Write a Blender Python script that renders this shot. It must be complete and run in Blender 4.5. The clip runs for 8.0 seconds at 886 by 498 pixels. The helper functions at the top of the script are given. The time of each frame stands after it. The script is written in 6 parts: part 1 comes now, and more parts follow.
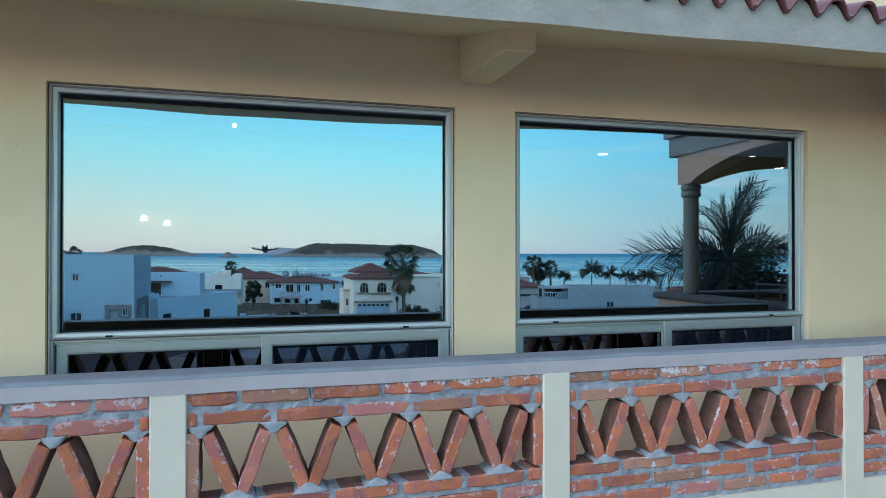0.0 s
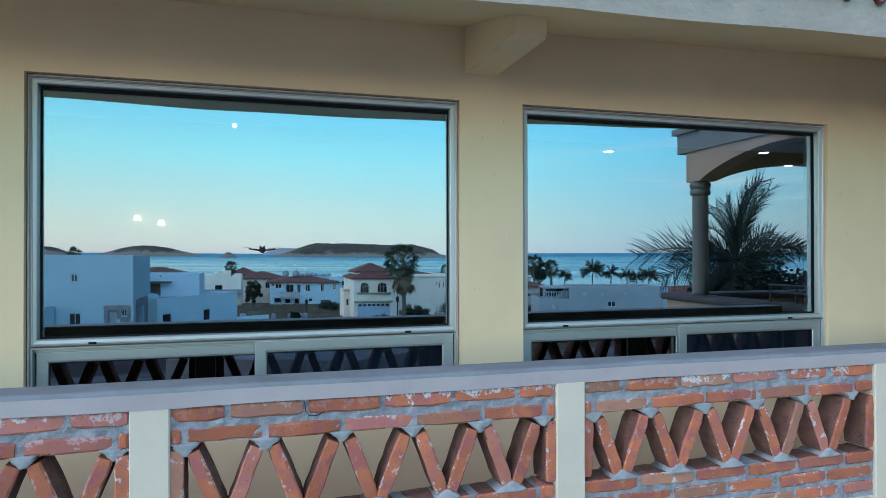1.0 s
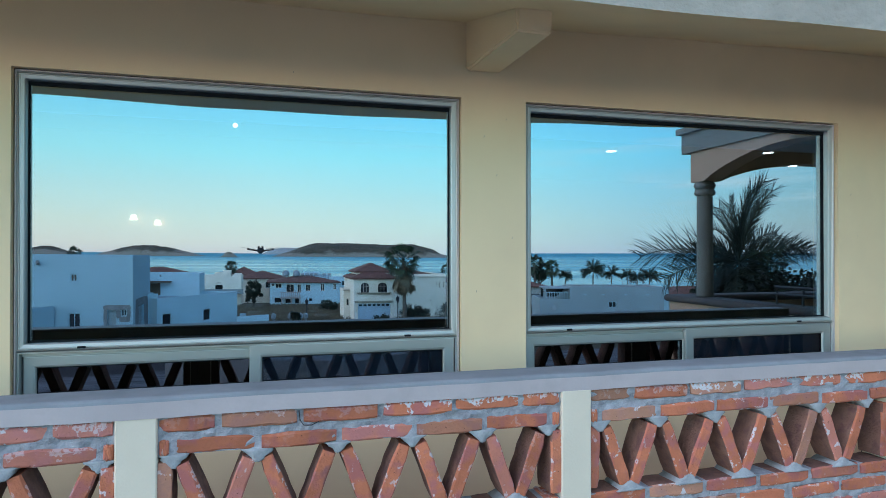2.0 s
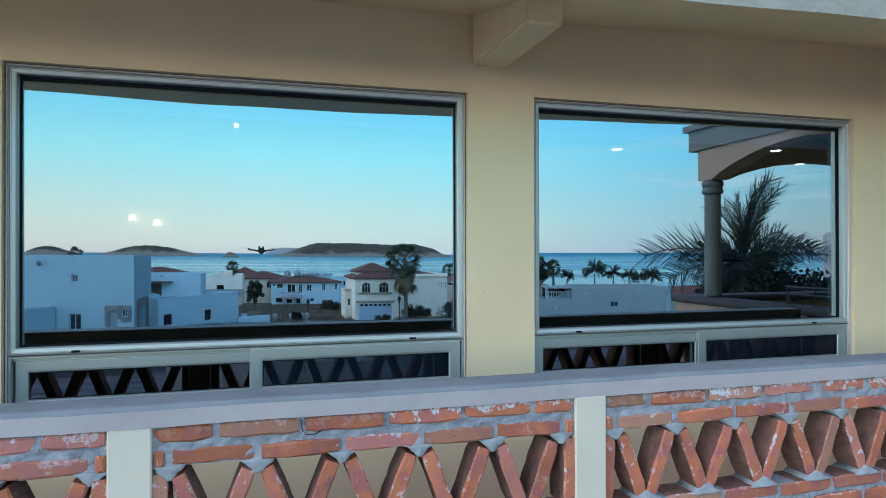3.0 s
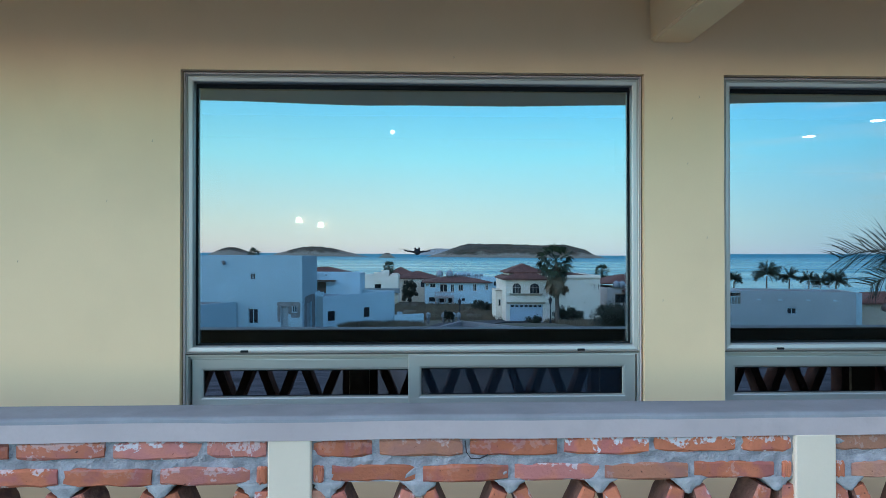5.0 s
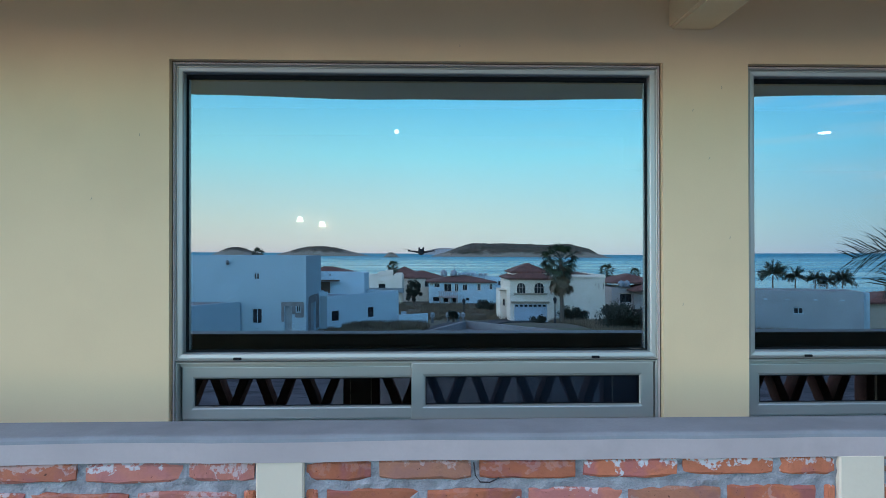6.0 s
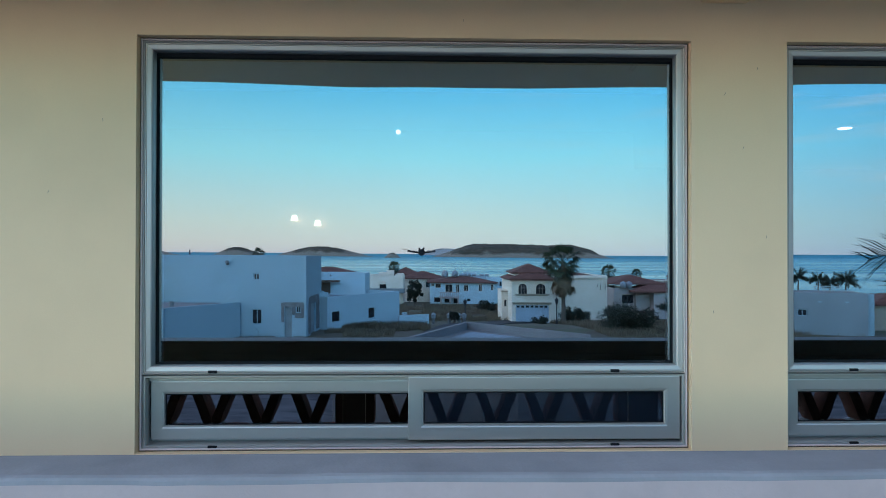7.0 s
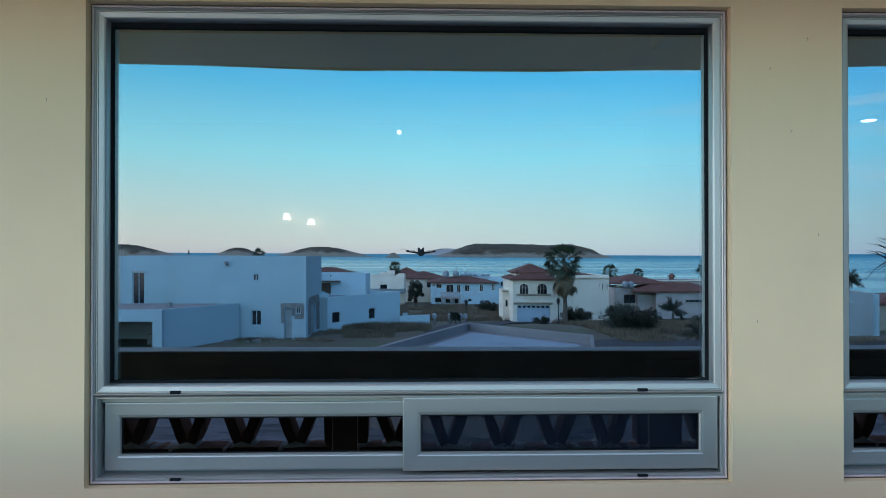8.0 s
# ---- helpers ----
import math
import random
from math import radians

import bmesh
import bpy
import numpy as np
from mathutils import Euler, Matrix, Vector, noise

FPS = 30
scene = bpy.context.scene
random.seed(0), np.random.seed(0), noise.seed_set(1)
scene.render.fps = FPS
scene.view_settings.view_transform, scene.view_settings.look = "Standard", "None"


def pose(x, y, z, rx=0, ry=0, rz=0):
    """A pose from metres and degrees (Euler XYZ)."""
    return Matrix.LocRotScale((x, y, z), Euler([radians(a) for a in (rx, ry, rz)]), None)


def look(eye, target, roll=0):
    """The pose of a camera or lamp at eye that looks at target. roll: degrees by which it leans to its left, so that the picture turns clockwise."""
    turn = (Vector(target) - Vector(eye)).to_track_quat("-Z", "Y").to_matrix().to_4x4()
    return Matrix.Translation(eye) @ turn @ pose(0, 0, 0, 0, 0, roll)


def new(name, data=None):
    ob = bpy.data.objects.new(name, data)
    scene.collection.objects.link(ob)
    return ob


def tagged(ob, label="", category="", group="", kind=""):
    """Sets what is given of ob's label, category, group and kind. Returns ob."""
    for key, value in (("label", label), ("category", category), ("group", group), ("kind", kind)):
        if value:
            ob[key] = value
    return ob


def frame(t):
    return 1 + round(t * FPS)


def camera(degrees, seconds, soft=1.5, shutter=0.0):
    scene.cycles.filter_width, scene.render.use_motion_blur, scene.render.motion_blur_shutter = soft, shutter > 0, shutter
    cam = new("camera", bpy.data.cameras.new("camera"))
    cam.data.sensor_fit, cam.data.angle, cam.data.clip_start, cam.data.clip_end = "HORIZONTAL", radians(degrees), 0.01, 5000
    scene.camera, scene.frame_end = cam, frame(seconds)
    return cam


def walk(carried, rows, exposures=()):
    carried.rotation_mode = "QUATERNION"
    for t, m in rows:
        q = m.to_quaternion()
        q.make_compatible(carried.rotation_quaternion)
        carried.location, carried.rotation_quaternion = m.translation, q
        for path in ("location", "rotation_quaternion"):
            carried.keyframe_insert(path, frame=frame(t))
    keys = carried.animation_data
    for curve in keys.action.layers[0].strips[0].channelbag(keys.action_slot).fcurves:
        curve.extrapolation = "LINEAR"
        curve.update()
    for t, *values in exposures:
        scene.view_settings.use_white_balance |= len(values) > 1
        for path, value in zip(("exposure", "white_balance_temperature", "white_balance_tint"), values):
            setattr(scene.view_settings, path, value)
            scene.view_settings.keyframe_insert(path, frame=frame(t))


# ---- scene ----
cam = camera(70.1, 8.0, soft=0.6)
PATH = [
    (0, (0.187, 0.099, 1.606), (0.731, 2.024, 1.62), -0.0),
    (0.5, (0.219, 0.248, 1.606), (0.76, 2.173, 1.62), -0.1),
    (1, (0.224, 0.31, 1.612), (0.767, 2.235, 1.625), -0.1),
    (1.5, (0.241, 0.361, 1.618), (0.783, 2.287, 1.631), -0.0),
    (3, (0.256, 0.532, 1.624), (0.794, 2.458, 1.636), -0.1),
    (3.5, (0.252, 0.605, 1.623), (0.746, 2.543, 1.636), -0.1),
    (4, (0.245, 0.681, 1.63), (0.606, 2.648, 1.643), -0.1),
    (4.5, (0.24, 0.747, 1.631), (0.404, 2.741, 1.644), -0.0),
    (5, (0.23, 0.818, 1.631), (0.302, 2.817, 1.646), 0.0),
    (6.5, (0.233, 1.157, 1.641), (0.29, 3.156, 1.654), 0.0),
    (7, (0.242, 1.342, 1.639), (0.297, 3.341, 1.654), 0.1),
    (7.5, (0.245, 1.533, 1.641), (0.303, 3.532, 1.655), 0.1),
    (8, (0.256, 1.714, 1.642), (0.308, 3.713, 1.657), 0.0),
]
walk(cam, [(t, look(eye, target, roll)) for t, eye, target, roll in PATH], [(0, 0.0, 6500, 11), (1.5, 0.05, 6500, 11), (4.5, 0.07, 6500, 12), (6.5, -0.12, 6500, 15), (8, -0.12, 6500, 15)])

# ---- light ----
world = bpy.data.worlds.new("dawn_sky")
scene.world = world
world.use_nodes = True
wn, wl = world.node_tree.nodes, world.node_tree.links
wn.clear()
w_out = wn.new("ShaderNodeOutputWorld")
w_bg = wn.new("ShaderNodeBackground")
w_sky = wn.new("ShaderNodeTexSky")
w_sky.sky_type = "NISHITA"
w_sky.sun_disc = False
w_sky.sun_elevation = radians(4)
w_sky.sun_rotation = radians(0)
w_sky.altitude = 20
w_sky.air_density, w_sky.dust_density, w_sky.ozone_density = 1.0, 0.6, 2.5
# clear dawn sky: pale rose belt on the horizon, turquoise above it, deeper blue towards the zenith
w_tc = wn.new("ShaderNodeTexCoord")
w_sep = wn.new("ShaderNodeSeparateXYZ")
wl.new(w_tc.outputs["Generated"], w_sep.inputs[0])
w_ramp = wn.new("ShaderNodeValToRGB")
SKY = [(0.0, (0.545, 0.535, 0.53)), (0.015, (0.585, 0.605, 0.555)), (0.045, (0.55, 0.645, 0.578)), (0.15, (0.284, 0.663, 0.70)),
       (0.27, (0.073, 0.44, 0.665)), (0.36, (0.18, 0.335, 0.60)), (0.45, (0.33, 0.43, 0.62)), (0.60, (0.35, 0.44, 0.62)), (1.0, (0.19, 0.25, 0.37))]
els = w_ramp.color_ramp.elements
while len(els) < len(SKY):
    els.new(0.5)
for e, (p, c) in zip(els, SKY):
    e.position, e.color = p, (*c, 1)
wl.new(w_sep.outputs["Z"], w_ramp.inputs[0])
w_gain = wn.new("ShaderNodeVectorMath")
w_gain.operation = "MULTIPLY"
# the glow of dawn lies to one side of the bay and behind the house
w_side = wn.new("ShaderNodeMapRange")
w_side.inputs["From Min"].default_value, w_side.inputs["From Max"].default_value = -1.0, 1.0
wl.new(w_sep.outputs["X"], w_side.inputs["Value"])
w_hue = wn.new("ShaderNodeValToRGB")
GLOW = [(0.0, (1.7, 1.42, 1.36)), (0.14, (1.52, 1.27, 1.2)), (0.21, (0.82, 0.70, 0.65)), (0.29, (0.43, 0.41, 0.375)), (0.5, (0.435, 0.45, 0.425)), (0.65, (0.38, 0.44, 0.435)), (0.78, (0.245, 0.335, 0.385)), (0.87, (0.19, 0.24, 0.27)), (1.0, (0.06, 0.08, 0.10))]
els = w_hue.color_ramp.elements
while len(els) < len(GLOW):
    els.new(0.5)
for e, (p, c) in zip(els, GLOW):
    e.position, e.color = p, (*c, 1)
wl.new(w_side.outputs[0], w_hue.inputs["Fac"])
# brighter and bluer behind the house
w_back = wn.new("ShaderNodeMix")
w_back.data_type = "RGBA"
w_back.clamp_factor = True
w_back.inputs["A"].default_value = (6.8, 5.76, 5.76, 1)
w_back.inputs["B"].default_value = (11.4, 12.2, 14.2, 1)
w_dawn = wn.new("ShaderNodeVectorMath")
w_dawn.operation = "DOT_PRODUCT"
w_dawn.inputs[1].default_value = (0.5, 0.87, 0.0)
wl.new(w_tc.outputs["Generated"], w_dawn.inputs[0])
wl.new(w_dawn.outputs["Value"], w_back.inputs["Factor"])
w_both = wn.new("ShaderNodeVectorMath")
w_both.operation = "MULTIPLY"
wl.new(w_ramp.outputs[0], w_both.inputs[0])
wl.new(w_hue.outputs[0], w_both.inputs[1])
wl.new(w_both.outputs[0], w_gain.inputs[0])
wl.new(w_back.outputs["Result"], w_gain.inputs[1])
w_dim = wn.new("ShaderNodeVectorMath")
w_dim.operation = "SCALE"
w_dim.inputs["Scale"].default_value = 0.03
wl.new(w_sky.outputs[0], w_dim.inputs[0])
w_add = wn.new("ShaderNodeVectorMath")
wl.new(w_gain.outputs[0], w_add.inputs[0])
wl.new(w_dim.outputs[0], w_add.inputs[1])
# thin streaks of cloud low over the water
w_cn = wn.new("ShaderNodeTexNoise")
w_cn.inputs["Scale"].default_value = 3.0
w_cn.inputs["Detail"].default_value = 5
w_map = wn.new("ShaderNodeMapping")
w_map.inputs["Scale"].default_value = (1, 1, 14)
wl.new(w_tc.outputs["Generated"], w_map.inputs[0])
wl.new(w_map.outputs[0], w_cn.inputs["Vector"])
w_cr = wn.new("ShaderNodeMapRange")
w_cr.inputs["From Min"].default_value, w_cr.inputs["From Max"].default_value = 0.53, 0.74
w_cr.inputs["To Max"].default_value = 0.6
wl.new(w_cn.outputs["Fac"], w_cr.inputs["Value"])
w_mix = wn.new("ShaderNodeMix")
w_mix.data_type = "RGBA"
w_far = wn.new("ShaderNodeMapRange")
w_far.inputs["From Min"].default_value, w_far.inputs["From Max"].default_value = 0.1, 0.7
w_far.inputs["To Min"].default_value = 0.12
wl.new(w_sep.outputs["X"], w_far.inputs["Value"])
w_veil = wn.new("ShaderNodeMath")
w_veil.operation = "MULTIPLY"
wl.new(w_cr.outputs[0], w_veil.inputs[0])
wl.new(w_far.outputs[0], w_veil.inputs[1])
wl.new(w_veil.outputs[0], w_mix.inputs["Factor"])
wl.new(w_add.outputs[0], w_mix.inputs["A"])
w_mix.inputs["B"].default_value = (1.5, 1.4, 1.35, 1)
wl.new(w_mix.outputs["Result"], w_bg.inputs["Color"])
w_bg.inputs["Strength"].default_value = 1.0
wl.new(w_bg.outputs[0], w_out.inputs[0])
sun = new("sun", bpy.data.lights.new("sun", "SUN"))
sun.data.energy, sun.data.angle, sun.data.color = 0.25, radians(12), (1.0, 0.86, 0.72)
sun.matrix_world = look((0, 60, 12), (0, 0, 0))
scene.view_settings.exposure = 0.0

# ---- materials ----


def material(name, color, rough=0.7, metal=0.0, var=0.25, scale=3.0, fine=60.0, bump=0.2, tint=None, stain=0.0,
             stain_scale=1.5, stretch=(1, 1, 1), per_object=0.0, spec=0.4, detail=6, bloom=0.0, relief=0.004, from_top=False):
    m = bpy.data.materials.new(name)
    m.use_nodes = True
    n, l = m.node_tree.nodes, m.node_tree.links
    b = n["Principled BSDF"]
    b.inputs["Roughness"].default_value = rough
    b.inputs["Metallic"].default_value = metal
    b.inputs["Specular IOR Level"].default_value = spec
    tc = n.new("ShaderNodeTexCoord")
    mp = n.new("ShaderNodeMapping")
    mp.inputs["Scale"].default_value = stretch
    l.new(tc.outputs["Object"], mp.inputs[0])
    vec = mp.outputs[0]
    if per_object:
        oi = n.new("ShaderNodeObjectInfo")
        sc = n.new("ShaderNodeVectorMath")
        sc.operation = "SCALE"
        sc.inputs[0].default_value = (13.7, 7.1, 9.3)
        l.new(oi.outputs["Random"], sc.inputs["Scale"])
        ad = n.new("ShaderNodeVectorMath")
        l.new(vec, ad.inputs[0])
        l.new(sc.outputs[0], ad.inputs[1])
        vec = ad.outputs[0]

    def noise_tex(s, d):
        t = n.new("ShaderNodeTexNoise")
        t.inputs["Scale"].default_value, t.inputs["Detail"].default_value = s, d
        l.new(vec, t.inputs["Vector"])
        return t.outputs["Fac"]

    def mixc(f, a, c):
        x = n.new("ShaderNodeMix")
        x.data_type = "RGBA"
        for s, v in (("Factor", f), ("A", a), ("B", c)):
            if isinstance(v, (int, float)):
                x.inputs[s].default_value = v
            elif isinstance(v, tuple):
                x.inputs[s].default_value = (*v, 1) if len(v) == 3 else v
            else:
                l.new(v, x.inputs[s])
        return x.outputs["Result"]

    def spread(f, lo, hi, to=1.0):
        r = n.new("ShaderNodeMapRange")
        r.inputs["From Min"].default_value, r.inputs["From Max"].default_value, r.inputs["To Max"].default_value = lo, hi, to
        l.new(f, r.inputs["Value"])
        return r.outputs[0]

    dark = tuple(c * (1 - var) for c in color)
    light = tuple(min(1, c * (1 + var * 0.6)) for c in color)
    big, small = noise_tex(scale, detail), noise_tex(fine, 4)
    col = mixc(spread(big, 0.3, 0.7), dark, light)
    col = mixc(spread(small, 0.35, 0.75, 0.35), col, tuple(c * (1 - var * 0.9) for c in color))
    if tint:
        col = mixc(spread(noise_tex(scale * 2.3, 5), 0.48, 0.62, 0.9), col, tint)
    if stain:
        col = mixc(spread(noise_tex(stain_scale, 8), 0.54, 0.72, stain), col, tuple(c * 0.55 for c in color))
    if bloom:
        patch = n.new("ShaderNodeMath")
        patch.operation = "MULTIPLY"
        # salts gather along the arrises
        sz = n.new("ShaderNodeSeparateXYZ")
        l.new(tc.outputs["Object"], sz.inputs[0])
        ab = n.new("ShaderNodeMath")
        ab.operation = "ABSOLUTE"
        l.new(sz.outputs["Z"], ab.inputs[0])
        rim = sz.outputs["Z"] if from_top else ab.outputs[0]
        edge = n.new("ShaderNodeMath")
        l.new(noise_tex(21, 11), edge.inputs[0])
        l.new(spread(rim, -0.008 if from_top else 0.014, 0.027 if from_top else 0.029, 0.21 if from_top else 0.115), edge.inputs[1])
        l.new(spread(edge.outputs[0], 0.61, 0.635), patch.inputs[0])
        # burnt and pale bricks among the red ones, dark pits in all of them
        fr = n.new("ShaderNodeMath")
        fr.operation = "FRACT"
        mu = n.new("ShaderNodeMath")
        mu.operation = "MULTIPLY"
        mu.inputs[1].default_value = 7.13
        l.new(oi.outputs["Random"], mu.inputs[0])
        l.new(mu.outputs[0], fr.inputs[0])
        col = mixc(spread(fr.outputs[0], 0.84, 0.93, 0.6), col, (0.36, 0.235, 0.165))
        col = mixc(spread(fr.outputs[0], 0.14, 0.06, 0.55), col, (0.49, 0.22, 0.20))
        col = mixc(spread(noise_tex(6.5, 3), 0.64, 0.70, 0.65), col, (0.24, 0.115, 0.14))
        col = mixc(spread(noise_tex(80, 3), 0.68, 0.74, 0.8), col, (0.07, 0.028, 0.022))
        l.new(spread(noise_tex(75, 8), 0.43, 0.52, bloom), patch.inputs[1])
        some = n.new("ShaderNodeMath")
        some.operation = "MULTIPLY"
        l.new(patch.outputs[0], some.inputs[0])
        l.new(spread(oi.outputs["Random"], 0.0, 0.8), some.inputs[1])
        white = some.outputs[0]
    if per_object:
        hs = n.new("ShaderNodeHueSaturation")
        r = n.new("ShaderNodeMapRange")
        r.inputs["To Min"].default_value, r.inputs["To Max"].default_value = 1 - per_object, 1 + per_object
        l.new(oi.outputs["Random"], r.inputs["Value"])
        l.new(r.outputs[0], hs.inputs["Value"])
        l.new(col, hs.inputs["Color"])
        col = hs.outputs[0]
    if bloom:
        col = mixc(white, col, (0.62, 0.65, 0.68))
    l.new(col, b.inputs["Base Color"])
    if bump:
        bp = n.new("ShaderNodeBump")
        bp.inputs["Strength"].default_value = bump
        bp.inputs["Distance"].default_value = relief
        l.new(small, bp.inputs["Height"])
        l.new(bp.outputs[0], b.inputs["Normal"])
    return m


def glass_material(name, share, tint, through_tint):
    """Coated window glass: a share is mirrored, the rest passes through dimmed."""
    m = bpy.data.materials.new(name)
    m.use_nodes = True
    n, l = m.node_tree.nodes, m.node_tree.links
    n.remove(n["Principled BSDF"])
    g, t, x = n.new("ShaderNodeBsdfGlossy"), n.new("ShaderNodeBsdfTransparent"), n.new("ShaderNodeMixShader")
    g.inputs["Roughness"].default_value = 0.0
    g.inputs["Color"].default_value = (*tint, 1)
    t.inputs["Color"].default_value = (*through_tint, 1)
    x.inputs[0].default_value = share
    l.new(t.outputs[0], x.inputs[1])
    l.new(g.outputs[0], x.inputs[2])
    l.new(x.outputs[0], n["Material Output"].inputs[0])
    return m


def glow_material(name, color, strength):
    m = bpy.data.materials.new(name)
    m.use_nodes = True
    b = m.node_tree.nodes["Principled BSDF"]
    b.inputs["Base Color"].default_value = (*color, 1)
    b.inputs["Emission Color"].default_value = (*color, 1)
    b.inputs["Emission Strength"].default_value = strength
    return m


M_WALL = material("cream_stucco", (0.925, 0.735, 0.465), 0.85, var=0.07, scale=1.2, fine=140, bump=0.10, stain=0.10, stain_scale=2.2)
M_FASCIA = material("rough_grey_stucco", (0.45, 0.43, 0.37), 0.9, var=0.16, scale=6, fine=30, stretch=(0.8, 1, 1.2), bump=0.7, relief=0.013, stain=0.2, stain_scale=5)
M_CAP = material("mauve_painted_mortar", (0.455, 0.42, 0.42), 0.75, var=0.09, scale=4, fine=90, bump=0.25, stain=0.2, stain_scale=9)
# darker, bluer coping copy: the top's dimmer light put into its colour
M_CAP_TOP = material("shaded_top_mortar", (0.235, 0.27, 0.29), 0.85, var=0.16, scale=5, fine=90, bump=0.3, stain=0.25, stain_scale=7)
M_PILLAR = material("cream_painted_pillar", (0.69, 0.64, 0.51), 0.8, var=0.06, scale=4, fine=90, bump=0.2)
M_BRICK = material("handmade_brick", (0.54, 0.182, 0.096), 0.9, var=0.28, scale=6, fine=85, bump=0.65, tint=(0.40, 0.138, 0.125), per_object=0.20, bloom=0.75, relief=0.006)
M_BRICK_TOP = material("limed_handmade_brick", (0.54, 0.182, 0.096), 0.9, var=0.28, scale=6, fine=85, bump=0.65, tint=(0.40, 0.138, 0.125), per_object=0.22, bloom=0.95, relief=0.006, from_top=True)
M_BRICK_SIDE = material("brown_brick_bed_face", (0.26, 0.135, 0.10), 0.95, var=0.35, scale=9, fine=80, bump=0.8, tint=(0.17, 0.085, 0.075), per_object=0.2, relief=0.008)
M_WEDGE = material("pale_mortar", (0.36, 0.395, 0.41), 0.95, var=0.22, scale=22, fine=150, bump=0.7, relief=0.006)
M_MORTAR = material("grey_mortar", (0.36, 0.385, 0.415), 0.95, var=0.34, scale=26, fine=150, bump=0.85, relief=0.007)
M_ALU = material("champagne_aluminium", (0.54, 0.565, 0.55), 0.48, metal=0.80, var=0.05, scale=2, fine=30, bump=0.03, stretch=(0.3, 1, 1))
M_BLACK = material("black_rubber_gasket", (0.014, 0.018, 0.021), 0.85, var=0.2, bump=0.05, spec=0.1)
M_JOINT = material("joint_shade", (0.16, 0.13, 0.11), 0.9, var=0.3, scale=20, bump=0.2)
M_CAULK = material("pale_caulk", (0.64, 0.58, 0.58), 0.7, var=0.1, scale=9, bump=0.15)
M_GLASS = glass_material("coated_window_glass", 0.48, (0.555, 0.72, 0.80), (0.76, 0.87, 0.96))
M_GLASS2 = glass_material("plain_sash_glass", 0.21, (0.75, 0.88, 1.0), (0.30, 0.32, 0.33))
M_GLASS3 = glass_material("screened_sash_glass", 0.075, (0.75, 0.9, 1.0), (0.75, 0.8, 0.85))
M_TILE = material("glazed_roof_tile", (0.15, 0.042, 0.042), 0.26, var=0.4, scale=5, fine=40, bump=0.2, per_object=0.2, spec=0.6)
M_TERRA = material("terracotta_roof", (0.17, 0.07, 0.05), 0.85, var=0.4, scale=1.5, fine=9, bump=0.4)
# the same white twice: brighter-lit and shaded houses, their light put into colour
M_WHITE_LIT = material("lit_white_stucco", (0.46, 0.59, 0.61), 0.9, var=0.08, scale=0.5, fine=20, bump=0.15, stain=0.16, stain_scale=0.6)
M_WHITE = material("shaded_white_stucco", (0.315, 0.425, 0.45), 0.9, var=0.08, scale=0.5, fine=20, bump=0.15, stain=0.16, stain_scale=0.35)
M_CREAM = material("cream_house_paint", (0.82, 0.69, 0.55), 0.9, var=0.10, scale=0.5, fine=20, bump=0.15, stain=0.15, stain_scale=0.4)
M_RAW = material("bare_grey_render", (0.20, 0.19, 0.18), 0.95, var=0.3, scale=2, fine=15, bump=0.5)
M_CONC = material("concrete_roof", (0.22, 0.205, 0.20), 0.9, var=0.22, scale=0.6, fine=15, bump=0.3, stain=0.4, stain_scale=0.5)
M_CONC_PALE = material("pale_sealed_roof", (0.24, 0.29, 0.32), 0.8, var=0.15, scale=0.4, fine=12, bump=0.2, stain=0.3, stain_scale=0.5)
M_ASPHALT = material("worn_asphalt", (0.04, 0.04, 0.043), 0.9, var=0.3, scale=0.5, fine=12, bump=0.4, stain=0.3, stain_scale=0.3)
M_PAVE = material("streaked_pavement", (0.15, 0.17, 0.19), 0.7, var=0.5, scale=0.9, fine=9, bump=0.5, stretch=(0.3, 1.3, 1), tint=(0.04, 0.045, 0.055))
M_GROUND = material("dry_earth_and_grass", (0.12, 0.10, 0.07), 0.95, var=0.45, scale=0.15, fine=3, bump=0.8, tint=(0.075, 0.085, 0.04))
M_GRASS = material("dry_grass", (0.17, 0.13, 0.082), 0.9, var=0.4, scale=0.8, fine=5, bump=0.0)
M_LEAF = material("dark_green_leaf", (0.016, 0.024, 0.011), 0.55, var=0.5, scale=1.5, fine=8, bump=0.0)
M_PALM = material("palm_leaf", (0.036, 0.05, 0.022), 0.5, var=0.45, scale=2, fine=8, bump=0.0)
M_SKIRT = material("dead_palm_leaf", (0.17, 0.12, 0.07), 0.9, var=0.4, scale=3, fine=12, bump=0.0)
M_BARK = material("palm_bark", (0.13, 0.10, 0.075), 0.95, var=0.4, scale=2, fine=14, bump=0.7, stretch=(1, 1, 4))
M_ROCK = material("island_scrub_rock", (0.10, 0.070, 0.042), 1.0, var=0.5, scale=0.02, fine=0.12, bump=0.8, tint=(0.05, 0.046, 0.026))
# bare pale cliffs towards the shore, scrub above
n_, l_ = M_ROCK.node_tree.nodes, M_ROCK.node_tree.links
k_tc, k_sep, k_nz, k_add, k_map, k_mix = (n_.new(t) for t in ("ShaderNodeTexCoord", "ShaderNodeSeparateXYZ", "ShaderNodeTexNoise", "ShaderNodeMath", "ShaderNodeMapRange", "ShaderNodeMix"))
k_mix.data_type = "RGBA"
k_nz.inputs["Scale"].default_value, k_nz.inputs["Detail"].default_value = 0.018, 6
k_map.inputs["From Min"].default_value, k_map.inputs["From Max"].default_value = 43.0, 31.0
k_nz2 = n_.new("ShaderNodeMath")
k_nz2.operation, k_nz2.inputs[1].default_value = "MULTIPLY", 64.0
l_.new(k_tc.outputs["Object"], k_sep.inputs[0])
